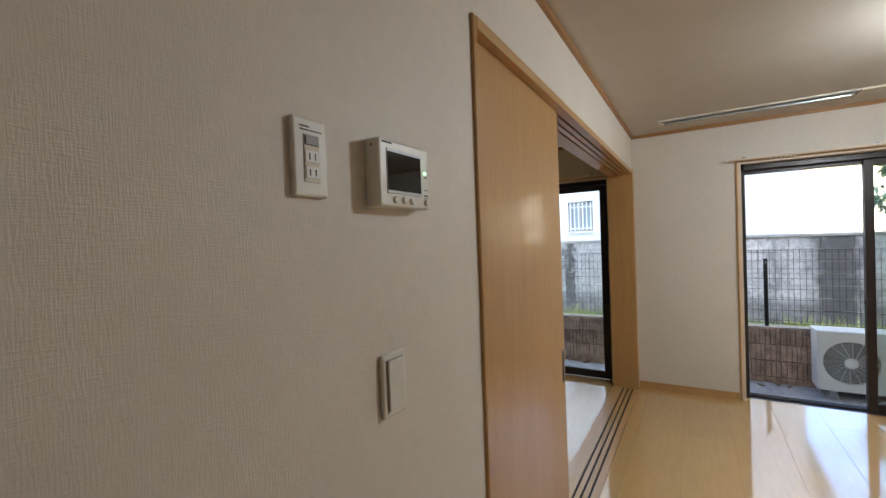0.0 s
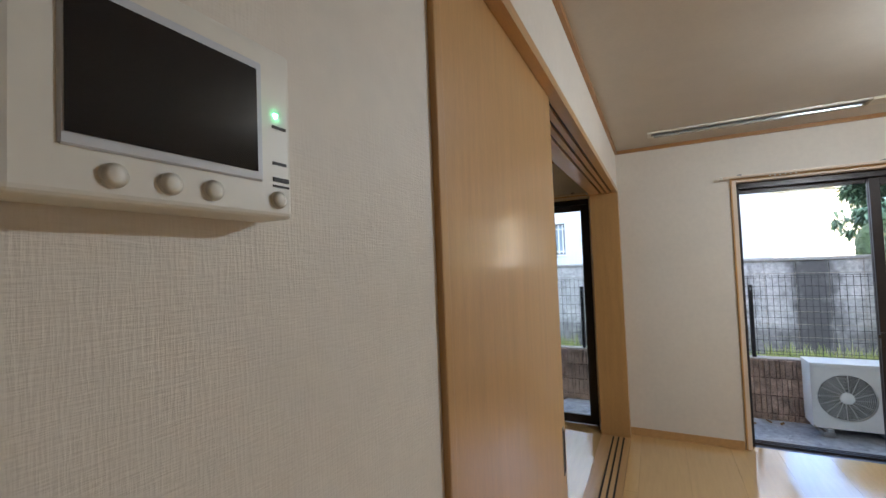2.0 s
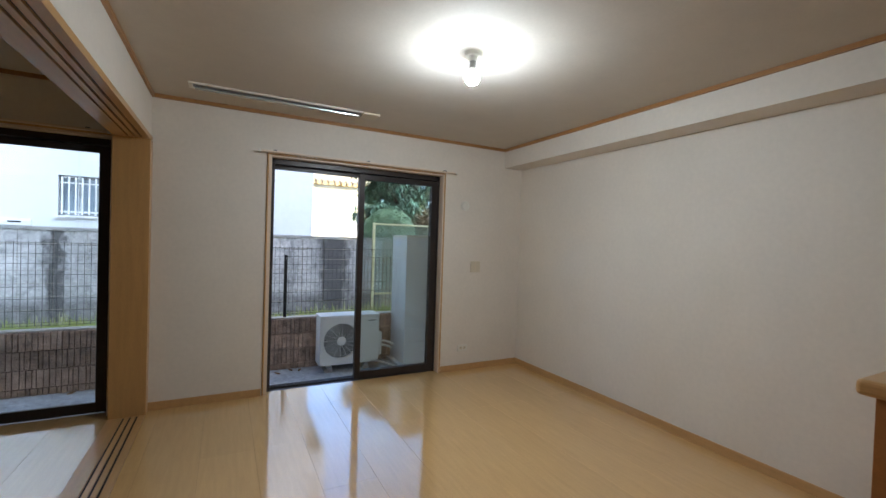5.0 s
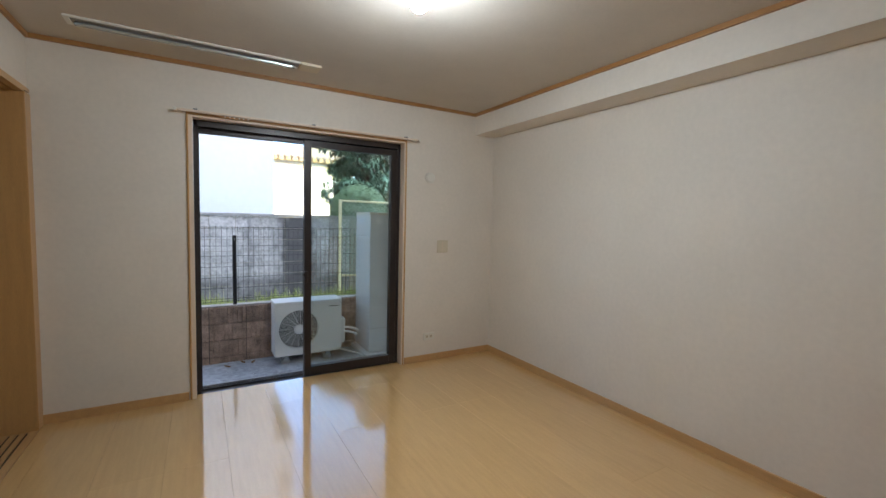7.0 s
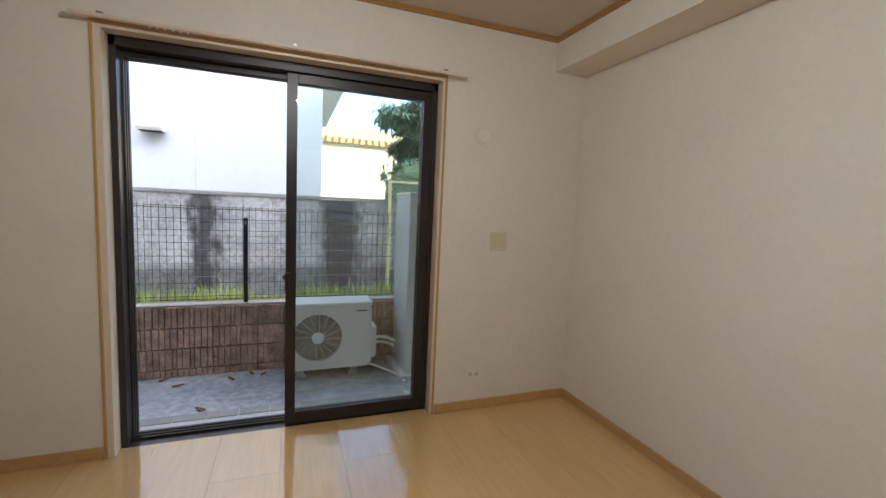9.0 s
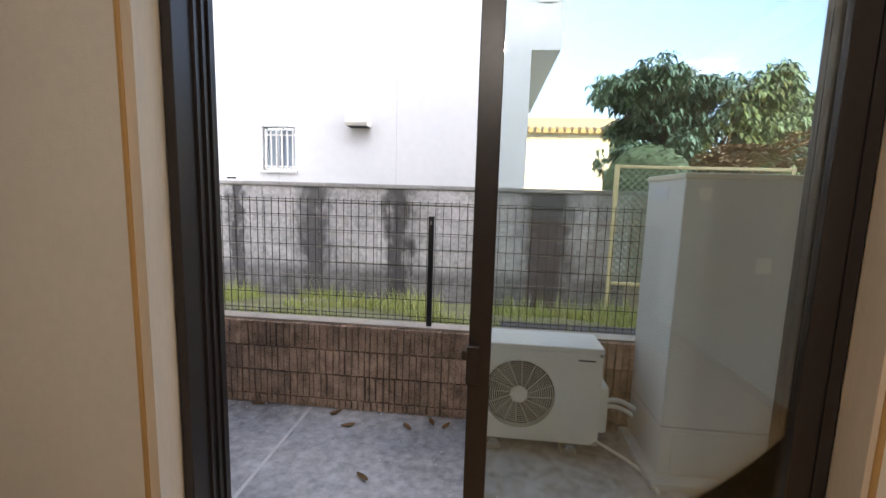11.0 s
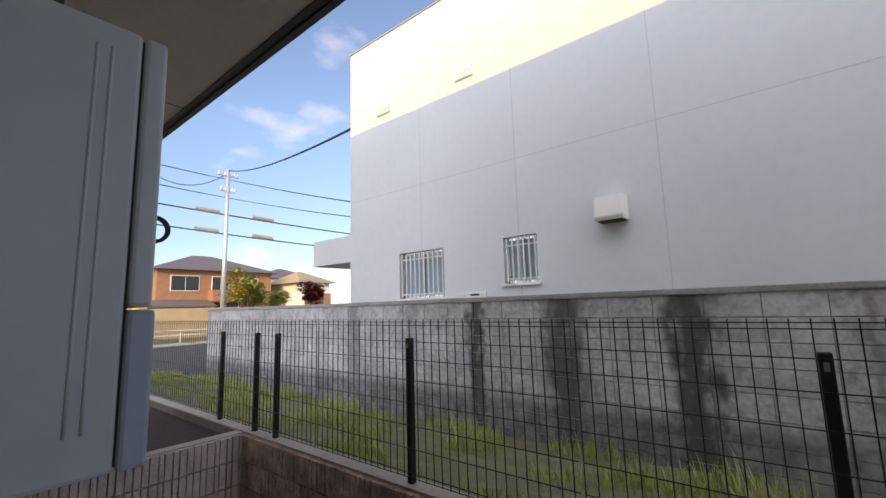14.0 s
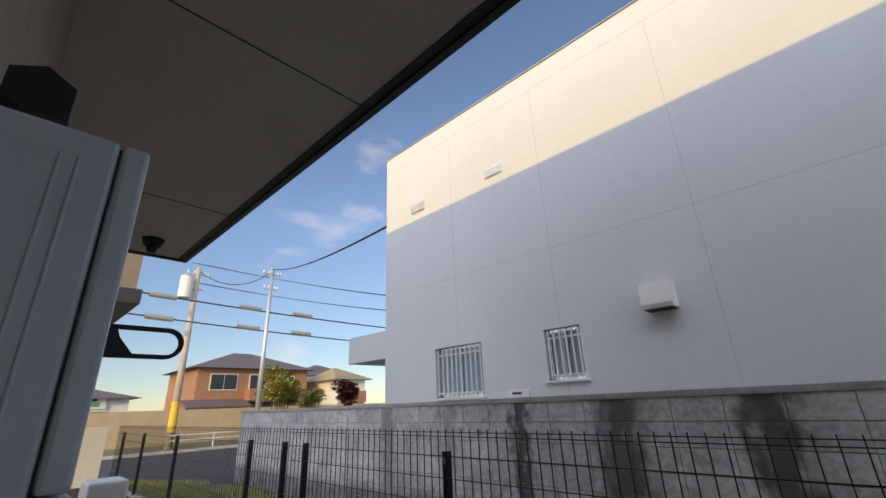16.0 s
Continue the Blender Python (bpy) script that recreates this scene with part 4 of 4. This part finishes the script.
bm = holed(bmesh.new(), NX0, NX1, -0.75, NZ, NY, NY + 0.2, (W1, W2))
bmesh.ops.remove_doubles(bm, verts=bm.verts, dist=1e-4)
for bx in ((NX0, NY + 0.2, -0.75, NX0 + 0.2, 18, NZ), (NX1 - 0.2, NY + 0.2, -0.75, NX1, 18, NZ), (NX0 + 0.2, 17.8, -0.75, NX1 - 0.2, 18, NZ)):
    part("side_wall", B(bx), ALC, nb)
part("flat_roof", B((NX0 + 0.2, NY + 0.2, 6.3, NX1 - 0.2, 17.8, 6.5)), GREYPL, nb)
part("wall", bm, ALC, nb)
part("parapet_cap", B((NX0 - 0.02, NY - 0.02, NZ, NX1 + 0.02, NY + 0.24, NZ + 0.03)), GREYPL, nb, "thin metal parapet cap")
jb = []
for x in (-4.15, -2.19, -0.205):
    jb.append((x - 0.005, NY - 0.0015, 1.2, x + 0.005, NY + 0.01, 6.5))
jb += [(NX0, NY - 0.0015, 3.51, NX1, NY + 0.01, 3.52), (NX0, NY - 0.0015, 6.495, NX1, NY + 0.01, 6.505)]
part("panel_joint", B(*jb), mat("joint_sealant", (0.52, 0.52, 0.52), 0.8), nb, "grey panel joints")
for (a, b, c, d), n, glassy in ((W1, 10, CURTAIN), (W2, 6, CURTAIN)):
    w = part("window", B((a, NY + 0.09, c, a + 0.05, NY + 0.13, d), (b - 0.05, NY + 0.09, c, b, NY + 0.13, d), (a, NY + 0.09, d - 0.05, b, NY + 0.13, d), (a, NY + 0.09, c, b, NY + 0.13, c + 0.05), ((a + b) / 2 - 0.02, NY + 0.085, c, (a + b) / 2 + 0.02, NY + 0.13, d)), SILVER, nb, "aluminium window")
    part("pane", B((a + 0.05, NY + 0.12, c + 0.05, b - 0.05, NY + 0.125, d - 0.05)), glassy, w, "pane with pale curtain behind")
    part("sill", B((a - 0.04, NY - 0.04, c - 0.035, b + 0.04, NY + 0.09, c)), WHITER, w)
    for k in range(n):
        x = a + 0.05 + (b - a - 0.1) * k / (n - 1)
        part("bar", B((x - 0.011, NY + 0.012, c + 0.02, x + 0.011, NY + 0.03, d - 0.03)), WHITER, nb, "white window bar")
    for z in (c + 0.07, d - 0.13):
        part("cross_bar", B((a + 0.01, NY + 0.03, z - 0.012, b - 0.01, NY + 0.045, z + 0.012)), WHITER, nb)
hood = part("vent_hood", prism(bmesh.new(), [(NY, 2.65), (NY - 0.20, 2.62), (NY - 0.24, 2.36), (NY - 0.22, 2.31), (NY, 2.31)], 0, -0.97, -0.62), PLASTIC, nb, "white metal vent hood")
# black slab paints the shaded mouth onto the solid hood's underside
part("hood_mouth_shade", B((-0.95, NY - 0.20, 2.300, -0.64, NY - 0.01, 2.312)), BLACK, hood)
for vx in (-3.09, -5.10):
    lv = part("louvre_vent", B((vx - 0.19, NY - 0.03, 5.18, vx + 0.19, NY, 5.36)), SILVER, nb, "small louvred vent")
    for k in range(4):
        part("louvre", B((vx - 0.16, NY - 0.038, 5.20 + k * 0.035, vx + 0.16, NY - 0.03, 5.218 + k * 0.035)), WHITER, lv)
part("floor_vent", B((-3.20, NY - 0.03, 1.40, -2.80, NY, 1.50), bevel=0.006, seg=1), WHITER, nb)
part("floor_vent_slot", B((-3.10, NY - 0.034, 1.445, -2.93, NY - 0.029, 1.475)), BLACK, nb)
by = part("bay", B((NX1, NY, 3.48, 2.28, 15, NZ)), ALC, nb, "overhanging upper bay")
bw = part("bay_window", B((1.92, NY - 0.02, 4.15, 2.20, NY, 5.0), bevel=0.005, seg=1), WHITER, nb, "white louvred bay window")
for k in range(12):
    part("louvre", B((1.95, NY - 0.03, 4.20 + k * 0.065, 2.17, NY - 0.02, 4.24 + k * 0.065)), GREYPL, bw)
part("porch_canopy", B((-7.52, NY + 0.02, 2.27, NX0, 13, 2.84)), ALC, nb, "white porch canopy")
part("porch_wall", B((-8.6, 12.4, -0.75, NX0, 12.6, 2.75)), ALC, nb)


# ---- greenery ----
def leaf_mesh(name, centres, count, length, width, droop, seed, material):
    """Leaves on drooping sprays round the centres (x, y, z, rx, ry, rz)."""
    rng = random.Random(seed)
    verts, faces = [], []
    for _ in range(count):
        cx, cy, cz, rx, ry, rz = centres[rng.randrange(len(centres))]
        d = Vector((rng.gauss(0, 1), rng.gauss(0, 1), rng.gauss(0, 1))).normalized() * rng.uniform(0.55, 1.0) ** 0.5
        p = Vector((cx + d.x * rx, cy + d.y * ry, cz + d.z * rz))
        for q in range(5):
            a = rng.uniform(0, 6.283)
            out = Vector((math.cos(a), math.sin(a), rng.uniform(-droop, 0.25))).normalized()
            side = out.cross(Vector((0, 0, 1))).normalized()
            ln, w = length * rng.uniform(0.6, 1.2), width * rng.uniform(0.7, 1.2)
            k = len(verts)
            tip = p + out * ln - Vector((0, 0, droop * ln * 0.35))
            m1 = p + out * ln * 0.5
            verts += [p[:], (m1 + side * w)[:], (m1 - side * w)[:], tip[:], (m1 - Vector((0, 0, w * 0.35)))[:]]
            faces += [(k, k + 1, k + 4), (k, k + 4, k + 2), (k + 1, k + 3, k + 4), (k + 4, k + 3, k + 2)]
    me = bpy.data.meshes.new(name)
    me.from_pydata(verts, [], faces)
    me.materials.append(material)
    return me


tree = thing("evergreen_tree", (5.8, 13, -0.75), "evergreen tree with long drooping leaves", "tree")
rng = random.Random(4)
bm = rod(bmesh.new(), (5.8, 13, -0.8), (5.75, 13.05, 2.0), 0.16, 0.11, 10)
blobs = []
for k in range(95):
    a = Vector((rng.uniform(3.8, 9.2), rng.uniform(12.2, 13.9), rng.uniform(1.7, 3.75)))
    a.z += 0.16 * math.sin(a.x * 2.1)
    rod(bm, (5.75, 13.05, rng.uniform(0.6, 1.9)), a, 0.045, 0.012, 6)
    blobs.append((*a, rng.uniform(0.28, 0.55), rng.uniform(0.28, 0.5), rng.uniform(0.22, 0.42)))
part("trunk", bm, BARK, tree, "forked trunk with limbs")
cr = new("crown", leaf_mesh("crown", blobs, 8600, 0.20, 0.030, 1.1, 11, LEAF))
cr.parent, cr.matrix_parent_inverse = tree, Matrix.Translation(-tree.location)

shrub = thing("clipped_shrub", (3.85, 10.7, -0.75), "round clipped evergreen shrub", "shrub")
part("trunk", rod(bmesh.new(), (3.85, 10.7, -0.8), (3.85, 10.7, 1.2), 0.06, 0.04, 8), BARK, shrub)
bm = bmesh.new()
bmesh.ops.create_icosphere(bm, subdivisions=4, radius=1)
for v in bm.verts:
    f = 1 + 0.05 * noise.noise(v.co * 6) + 0.03 * noise.noise(v.co * 17)
    v.co = Vector((3.85 + 0.68 * v.co.x * f, 10.7 + 0.68 * v.co.y * f, 1.50 + 0.66 * v.co.z * f))
part("core", bm, CLIP, shrub)
cr = new("crown", leaf_mesh("crown_clip", [(3.85, 10.7, 1.50, 0.72, 0.72, 0.70)], 3200, 0.045, 0.012, 0.2, 5, CLIP))
cr.parent, cr.matrix_parent_inverse = shrub, Matrix.Translation(-shrub.location)


def bush(name, c, r, count, material, label, seed, size=0.12):
    b = thing(name, (c[0], c[1], -0.75), label, "shrub")
    bm = bmesh.new()
    rg = random.Random(seed)
    cs = []
    for k in range(9):
        p = (c[0] + rg.uniform(-0.7, 0.7) * r, c[1] + rg.uniform(-0.5, 0.5) * r, c[2] + rg.uniform(-0.4, 0.6) * r)
        rod(bm, (c[0], c[1], -0.8), p, 0.03 * r, 0.01 * r, 5)
        cs.append((*p, 0.42 * r, 0.42 * r, 0.36 * r))
    part("stem", bm, BARK, b)
    o = new("crown", leaf_mesh(name + "_crown", cs, count, size, size * 0.3, 0.4, seed, material))
    o.parent, o.matrix_parent_inverse = b, Matrix.Translation(-b.location)


bush("dry_shrub", (5.35, 10.6, 1.72), 0.85, 1100, DRYLEAF, "brown dried shrub behind the boundary wall", 12, 0.10)
bush("red_shrub", (-9.6, 11.6, 1.75), 0.45, 420, REDLEAF, "small dark red-leaved shrub by the porch", 3)
bush("autumn_bush", (-31.5, 20.4, 3.0), 1.9, 700, YELLEAF, "yellow-green garden tree before the brick house", 8, 0.35)
bush("garden_bush", (-34.0, 24.4, 2.2), 1.4, 400, YELLEAF, "low green garden bush", 9, 0.3)

# ---- street ----
solid("road", B((-30, -60, -0.76, -13, 120, -0.735)), ASPHALT, "grey asphalt road", "road", kind=S)
solid("roadside_verge", B((-36.5, -60, -0.74, -30, 120, -0.60)), TURF, "sunlit grass verge beyond the road", "grass", kind=S)
solid("kerb", B((-30.0, -60, -0.75, -29.8, 120, -0.58)), STEPC, "pale concrete kerb", "kerb", kind=S)
solid("street_wall", B((-38.4, -60, -0.75, -38, 120, 1.75)), TAN, "long tan rendered street wall", "wall", kind=S)
pw = solid("white_fence_wall", B((-13.5, 5.0, -0.75, -13.3, 7.05, 1.15)), WHITER, "white rendered garden wall", "wall", kind=S)
ub = thing("utility_box", (-4.55, 5.7, 0.17), "small white outdoor utility box", "utility box")
part("box_body", B((-4.75, 5.55, 0.165, -4.35, 5.85, 0.82), bevel=0.02), PLASTIC, ub)


def pole(name, x, y, top, r, material, label, transformer):
    p = thing(name, (x, y, -0.75), label, "utility pole", "utility poles")
    smooth(part("shaft", rod(bmesh.new(), (x, y, -0.75), (x, y, top), r, r * 0.62, 16), material, p))
    for z, w in ((top - 0.5, 1.4), (top - 1.6, 1.0)):
        part("cross_arm", B((x - 0.05, y - w / 2, z - 0.05, x + 0.05, y + w / 2, z + 0.05)), STEELP, p)
        for s in (-0.45, -0.15, 0.3, 0.46):
            part("insulator", rod(bmesh.new(), (x, y + s * w, z + 0.05), (x, y + s * w, z + 0.25), 0.06, 0.04, 8), WHITER, p)
    if transformer:
        t = part("transformer", rod(bmesh.new(), (x + 0.1, y - 0.65, top - 2.3), (x + 0.1, y - 0.65, top - 0.8), 0.42, 0.42, 16), PLASTIC, p, "pale cylinder transformer")
        part("transformer_cap", rod(bmesh.new(), (x + 0.1, y - 0.65, top - 0.8), (x + 0.1, y - 0.65, top - 0.6), 0.44, 0.15, 16), STEELP, t)
        part("yellow_sleeve", rod(bmesh.new(), (x, y, 0.4), (x, y, 2.2), r * 1.03, r * 1.0, 16), YELLOW, p, "yellow and black warning sleeve")


pole("utility_pole", -31.4, 13.2, 11.2, 0.24, POLEC, "tan concrete utility pole with transformer", True)
pole("utility_pole", -28.6, 17.3, 11.3, 0.17, STEELP, "slim grey steel utility pole", False)


def cable(a, b, sag, r):
    pts = [(a[0] + (b[0] - a[0]) * i / 16, a[1] + (b[1] - a[1]) * i / 16, a[2] + (b[2] - a[2]) * i / 16 - sag * 4 * (i / 16) * (1 - i / 16)) for i in range(17)]
    c = thing("cable", a, "thin black overhead cable strung between poles", "cable", "overhead cables")
    part("line", tube(bmesh.new(), pts, r, 5), BLACK, c)
    return c


for z, r in ((9.0, 0.05), (7.6, 0.045)):
    c = cable((-31.2, 2.0, z + 0.3), (-27.0, 40.0, z - 1.2), 0.5, r)
    for k in (0.22, 0.36, 0.46):
        part("splice_box", rod(bmesh.new(), (-31.2 + 4.2 * k, 2 + 38 * k, z + 0.3 - 1.5 * k - 0.35), (-31.2 + 4.2 * (k + 0.04), 2 + 38 * (k + 0.04), z + 0.3 - 1.5 * (k + 0.04) - 0.38), 0.16, n=10), GREYPL, c)
for dy, z in ((-0.5, 11.5), (0.0, 11.5), (0.5, 11.5), (-0.4, 10.1), (0.4, 10.1)):
    cable((-31.4, 13.2 + dy, z), (-27.0, 42.0 + dy, z + 0.4), 0.7, 0.022)
cable((-31.4, 13.2, 11.0), (-28.6, 17.3, 11.0), 1.0, 0.03)
cable((-28.6, 17.3, 11.2), (NX0, 10.5, 5.4), 0.4, 0.03)


def far_house(name, x0, x1, y0, y1, z1, rise, wall_m, roof_m, windows, label):
    """A house that faces +x, with a hipped roof; windows on that face are (y0, y1, z0, z1)."""
    h = thing(name, ((x0 + x1) / 2, (y0 + y1) / 2, -0.75), label, "house", "houses across the road")
    part("wall", B((x0, y0, -0.75, x1, y1, z1)), wall_m, h)
    o = 0.7
    bm = bmesh.new()
    lo = [bm.verts.new(p) for p in ((x0 - o, y0 - o, z1), (x1 + o, y0 - o, z1), (x1 + o, y1 + o, z1), (x0 - o, y1 + o, z1))]
    xm, q = (x0 + x1) / 2, min((x1 - x0) / 2, (y1 - y0) / 2 - 0.3)
    hi = [bm.verts.new((xm, y0 + q, z1 + rise)), bm.verts.new((xm, y1 - q, z1 + rise))]
    for f in ((lo[0], lo[1], hi[0]), (lo[1], lo[2], hi[1], hi[0]), (lo[2], lo[3], hi[1]), (lo[3], lo[0], hi[0], hi[1]), lo[::-1]):
        bm.faces.new(f)
    part("roof", bm, roof_m, h)
    for a, b, c, d in windows:
        w = part("window", B((x1, a, c, x1 + 0.08, b, d)), WHITER, h)
        part("pane", B((x1 + 0.06, a + 0.08, c + 0.08, x1 + 0.10, (a + b) / 2 - 0.03, d - 0.08), (x1 + 0.06, (a + b) / 2 + 0.03, c + 0.08, x1 + 0.10, b - 0.08, d - 0.08)), DARKFAR, w)
    return h


hb = far_house("brick_house", -52, -43, 17.6, 28.5, 5.4, 2.0, ORANGE, ROOFT, ((18.7, 21.2, 3.4, 4.9), (22.3, 24.0, 3.3, 4.9), (25.5, 27.0, 3.4, 4.8), (22.5, 25.0, 0.6, 2.4)), "orange-brown two-storey house with grey hipped roof")
part("balcony", B((-43, 22.0, 2.4, -41.8, 27.5, 3.5)), ORANGE, hb, "brick-coloured balcony")
part("porch_roof", prism(bmesh.new(), [(-43, 2.6), (-40.8, 2.0), (-40.8, 1.85), (-43, 2.2)], 1, 16.5, 22.0), ROOFT, hb, "tiled porch roof")
# dark sheet that stands in for the shade beneath the porch roof
part("porch_shade", B((-42.9, 17.0, 0.3, -42.8, 21.8, 2.0)), DARKFAR, hb)
far_house("cream_house", -62, -54, 34, 42, 5.8, 1.8, WHITER, ROOFT, ((35.5, 37.5, 3.6, 5.0),), "cream two-storey house with grey roof")
hw = far_house("white_house", -47, -40, 30.5, 34.0, 4.3, 1.5, WHITER, ROOFO, ((31.0, 33.0, 0.4, 1.8),), "white house with an orange balcony")
part("balcony", B((-40, 30.8, 1.9, -39.4, 33.8, 3.1)), ORANGE, hw, "orange balcony front")
far_house("low_building", -46, -39.5, 4.0, 12.2, 2.7, 1.1, WHITER, ROOFT, ((9.0, 11.0, 0.4, 1.9), (5.0, 6.6, 0.6, 1.8)), "low white shop building with grey roof")
sg = thing("shop_sign", (-39.3, 8.6, 2.0), "white shop sign with green stripe and lettering", "sign")
part("board", B((-39.42, 6.6, 2.0, -39.3, 10.8, 2.8)), WHITER, sg)
part("green_stripe", B((-39.30, 6.9, 2.15, -39.27, 10.4, 2.45)), mat("sign_green", (0.12, 0.35, 0.16), 0.6), sg)
part("lettering_bar", B(*[(-39.30, 7.0 + k * 0.42, 2.52, -39.27, 7.3 + k * 0.42, 2.72) for k in range(8)]), DARKMARK, sg)
gr = thing("guard_rail", (-30.6, 16, -0.6), "white street guard rail", "guard rail")
for k in range(8):
    part("post", rod(bmesh.new(), (-30.6, 13.5 + k * 2, -0.62), (-30.6, 13.5 + k * 2, 0.3), 0.05, n=8), WHITER, gr)
for z in (-0.1, 0.2):
    part("rail", rod(bmesh.new(), (-30.6, 13.0, z), (-30.6, 28.0, z), 0.04, n=8), WHITER, gr)

rh = thing("tile_roof_house", (4.5, 24, -0.75), "white rendered house with ochre tiled roof edge", "house")
part("wall", B((-1.0, 22, -0.75, 7.1, 30, 4.0)), WHITER, rh)
part("roof", prism(bmesh.new(), [(21.5, 4.0), (26, 5.4), (30.5, 4.0)], 0, -1.4, 7.5), ROOFO, rh)
tl = mesh_of("roof_tile", rod(bmesh.new(), (0, -0.35, 0), (0, 0.35, 0.2), 0.11, n=8), ROOFO)
for k in range(30):
    piece("roof_tile", tl, rh, Matrix.Translation(Vector((-1.3 + k * 0.3, 21.75, 4.05)) - rh.location))
part("side_wall", B((7.1, 22.4, -0.75, 7.5, 30, 3.6)), ORANGE, rh)
part("eaves_box", B((2.6, 21.6, 0.6, 5.4, 22, 0.8)), GREYPL, rh)

# ---- pieces: floorboards, blocks, tiles ----
rng = random.Random(2)
PW, PL_ = 0.303, 1.82
for i in range(int((XR - X2) / PW) + 1):
    x0 = X2 + i * PW
    x1 = min(x0 + PW, XR)
    y = YB - rng.choice((0.0, 0.6, 1.2))
    if x0 > XL2 - 0.31 and x1 < XL + 0.31:
        spans = [(XL + 0.011, x1)] if x1 > XL + 0.03 else [(x0, XL2 - 0.009)] if x0 < XL2 - 0.03 else []
    else:
        spans = [(x0, x1)]
    while y < YW + 0.02:
        a, b = max(y, YB), min(y + PL_, YW + 0.072)
        for p0, p1 in spans:
            if b - a > 0.05:
                me = mesh_of("floorboard", B((p0 + 0.0002, a + 0.0002, -0.012, p1 - 0.0002, b - 0.0002, 0.0), bevel=0.0007, seg=1), FLOORWOOD)
                piece("floorboard", me, floor, Matrix())
        y += PL_


def rib_block(length, height, material, seed=0):
    """A block on the x-z plane facing -y, with split ribs."""
    bm = B((0.004, 0.016, 0.004, length - 0.004, 0.03, height - 0.004))
    n = 8
    rg = random.Random(int(height * 100) + seed)
    cuts = [0.0] + [length * k / n + rg.uniform(-0.009, 0.009) for k in range(1, n)] + [length]
    for a, b in zip(cuts, cuts[1:]):
        g = 0.0035 + rg.uniform(0, 0.002)
        h = B((a + g, -0.012, 0.005, b - g, 0.018, height - 0.005))
        for v in h.verts:
            if v.co.y < 0:
                v.co.y -= rg.uniform(0, 0.014)
                v.co.x += rg.uniform(-0.002, 0.002)
        me = bpy.data.meshes.new("rib")
        h.to_mesh(me)
        h.free()
        bm.from_mesh(me)
        bpy.data.meshes.remove(me)
    return mesh_of("split_block", bm, material)


blks = [rib_block(0.4, 0.2, RIB, q) for q in range(4)]
lows = [rib_block(0.4, 0.25 - 0.6 - TZ, RIB, q) for q in range(3)]
for r in range(4):
    z = 0.25 - 0.2 * (r + 1) if r < 3 else TZ
    for k in range(23):
        me = blks[(k * 3 + r * 5) % 4] if r < 3 else lows[k % 3]
        piece("split_block", me, garden_wall, Matrix.Translation((-3.0 + 0.4 * k, 6.528, z)))
for r in range(4):
    z = 0.25 - 0.2 * (r + 1) if r < 3 else TZ
    me = rib_block(0.4, 0.2 if r < 3 else 0.25 - 0.6 - TZ, RIBPINK, 9)
    for k in range(5):
        y0 = 6.54 - 0.4 * (k + 1)
        if y0 < YO:
            continue
        piece("split_block", me, bed_wall, Matrix.Translation((-2.978, y0, z)) @ Matrix.Rotation(math.pi / 2, 4, "Z"))
bb = mesh_of("concrete_block", B((0.003, 0, 0.003, 0.397, 0.02, 0.195), bevel=0.004, seg=1), BLOCK)
for r in range(8):
    for k in range(32):
        x = -9.75 + 0.4 * k - (0.2 if r % 2 else 0) + (0.2 if r % 2 else 0)
        piece("concrete_block", bb, back_wall, Matrix.Translation((x, 8.9, 1.335 - 0.2 * (r + 1))))
st = mesh_of("step_tile", B((0.003, 0, 0, 0.197, 0.094, 0.008), bevel=0.002, seg=1), STEPT)
for k in range(12):
    piece("step_tile", st, step, Matrix.Translation((-0.235 + 0.2 * k, 5.122, -0.202)))
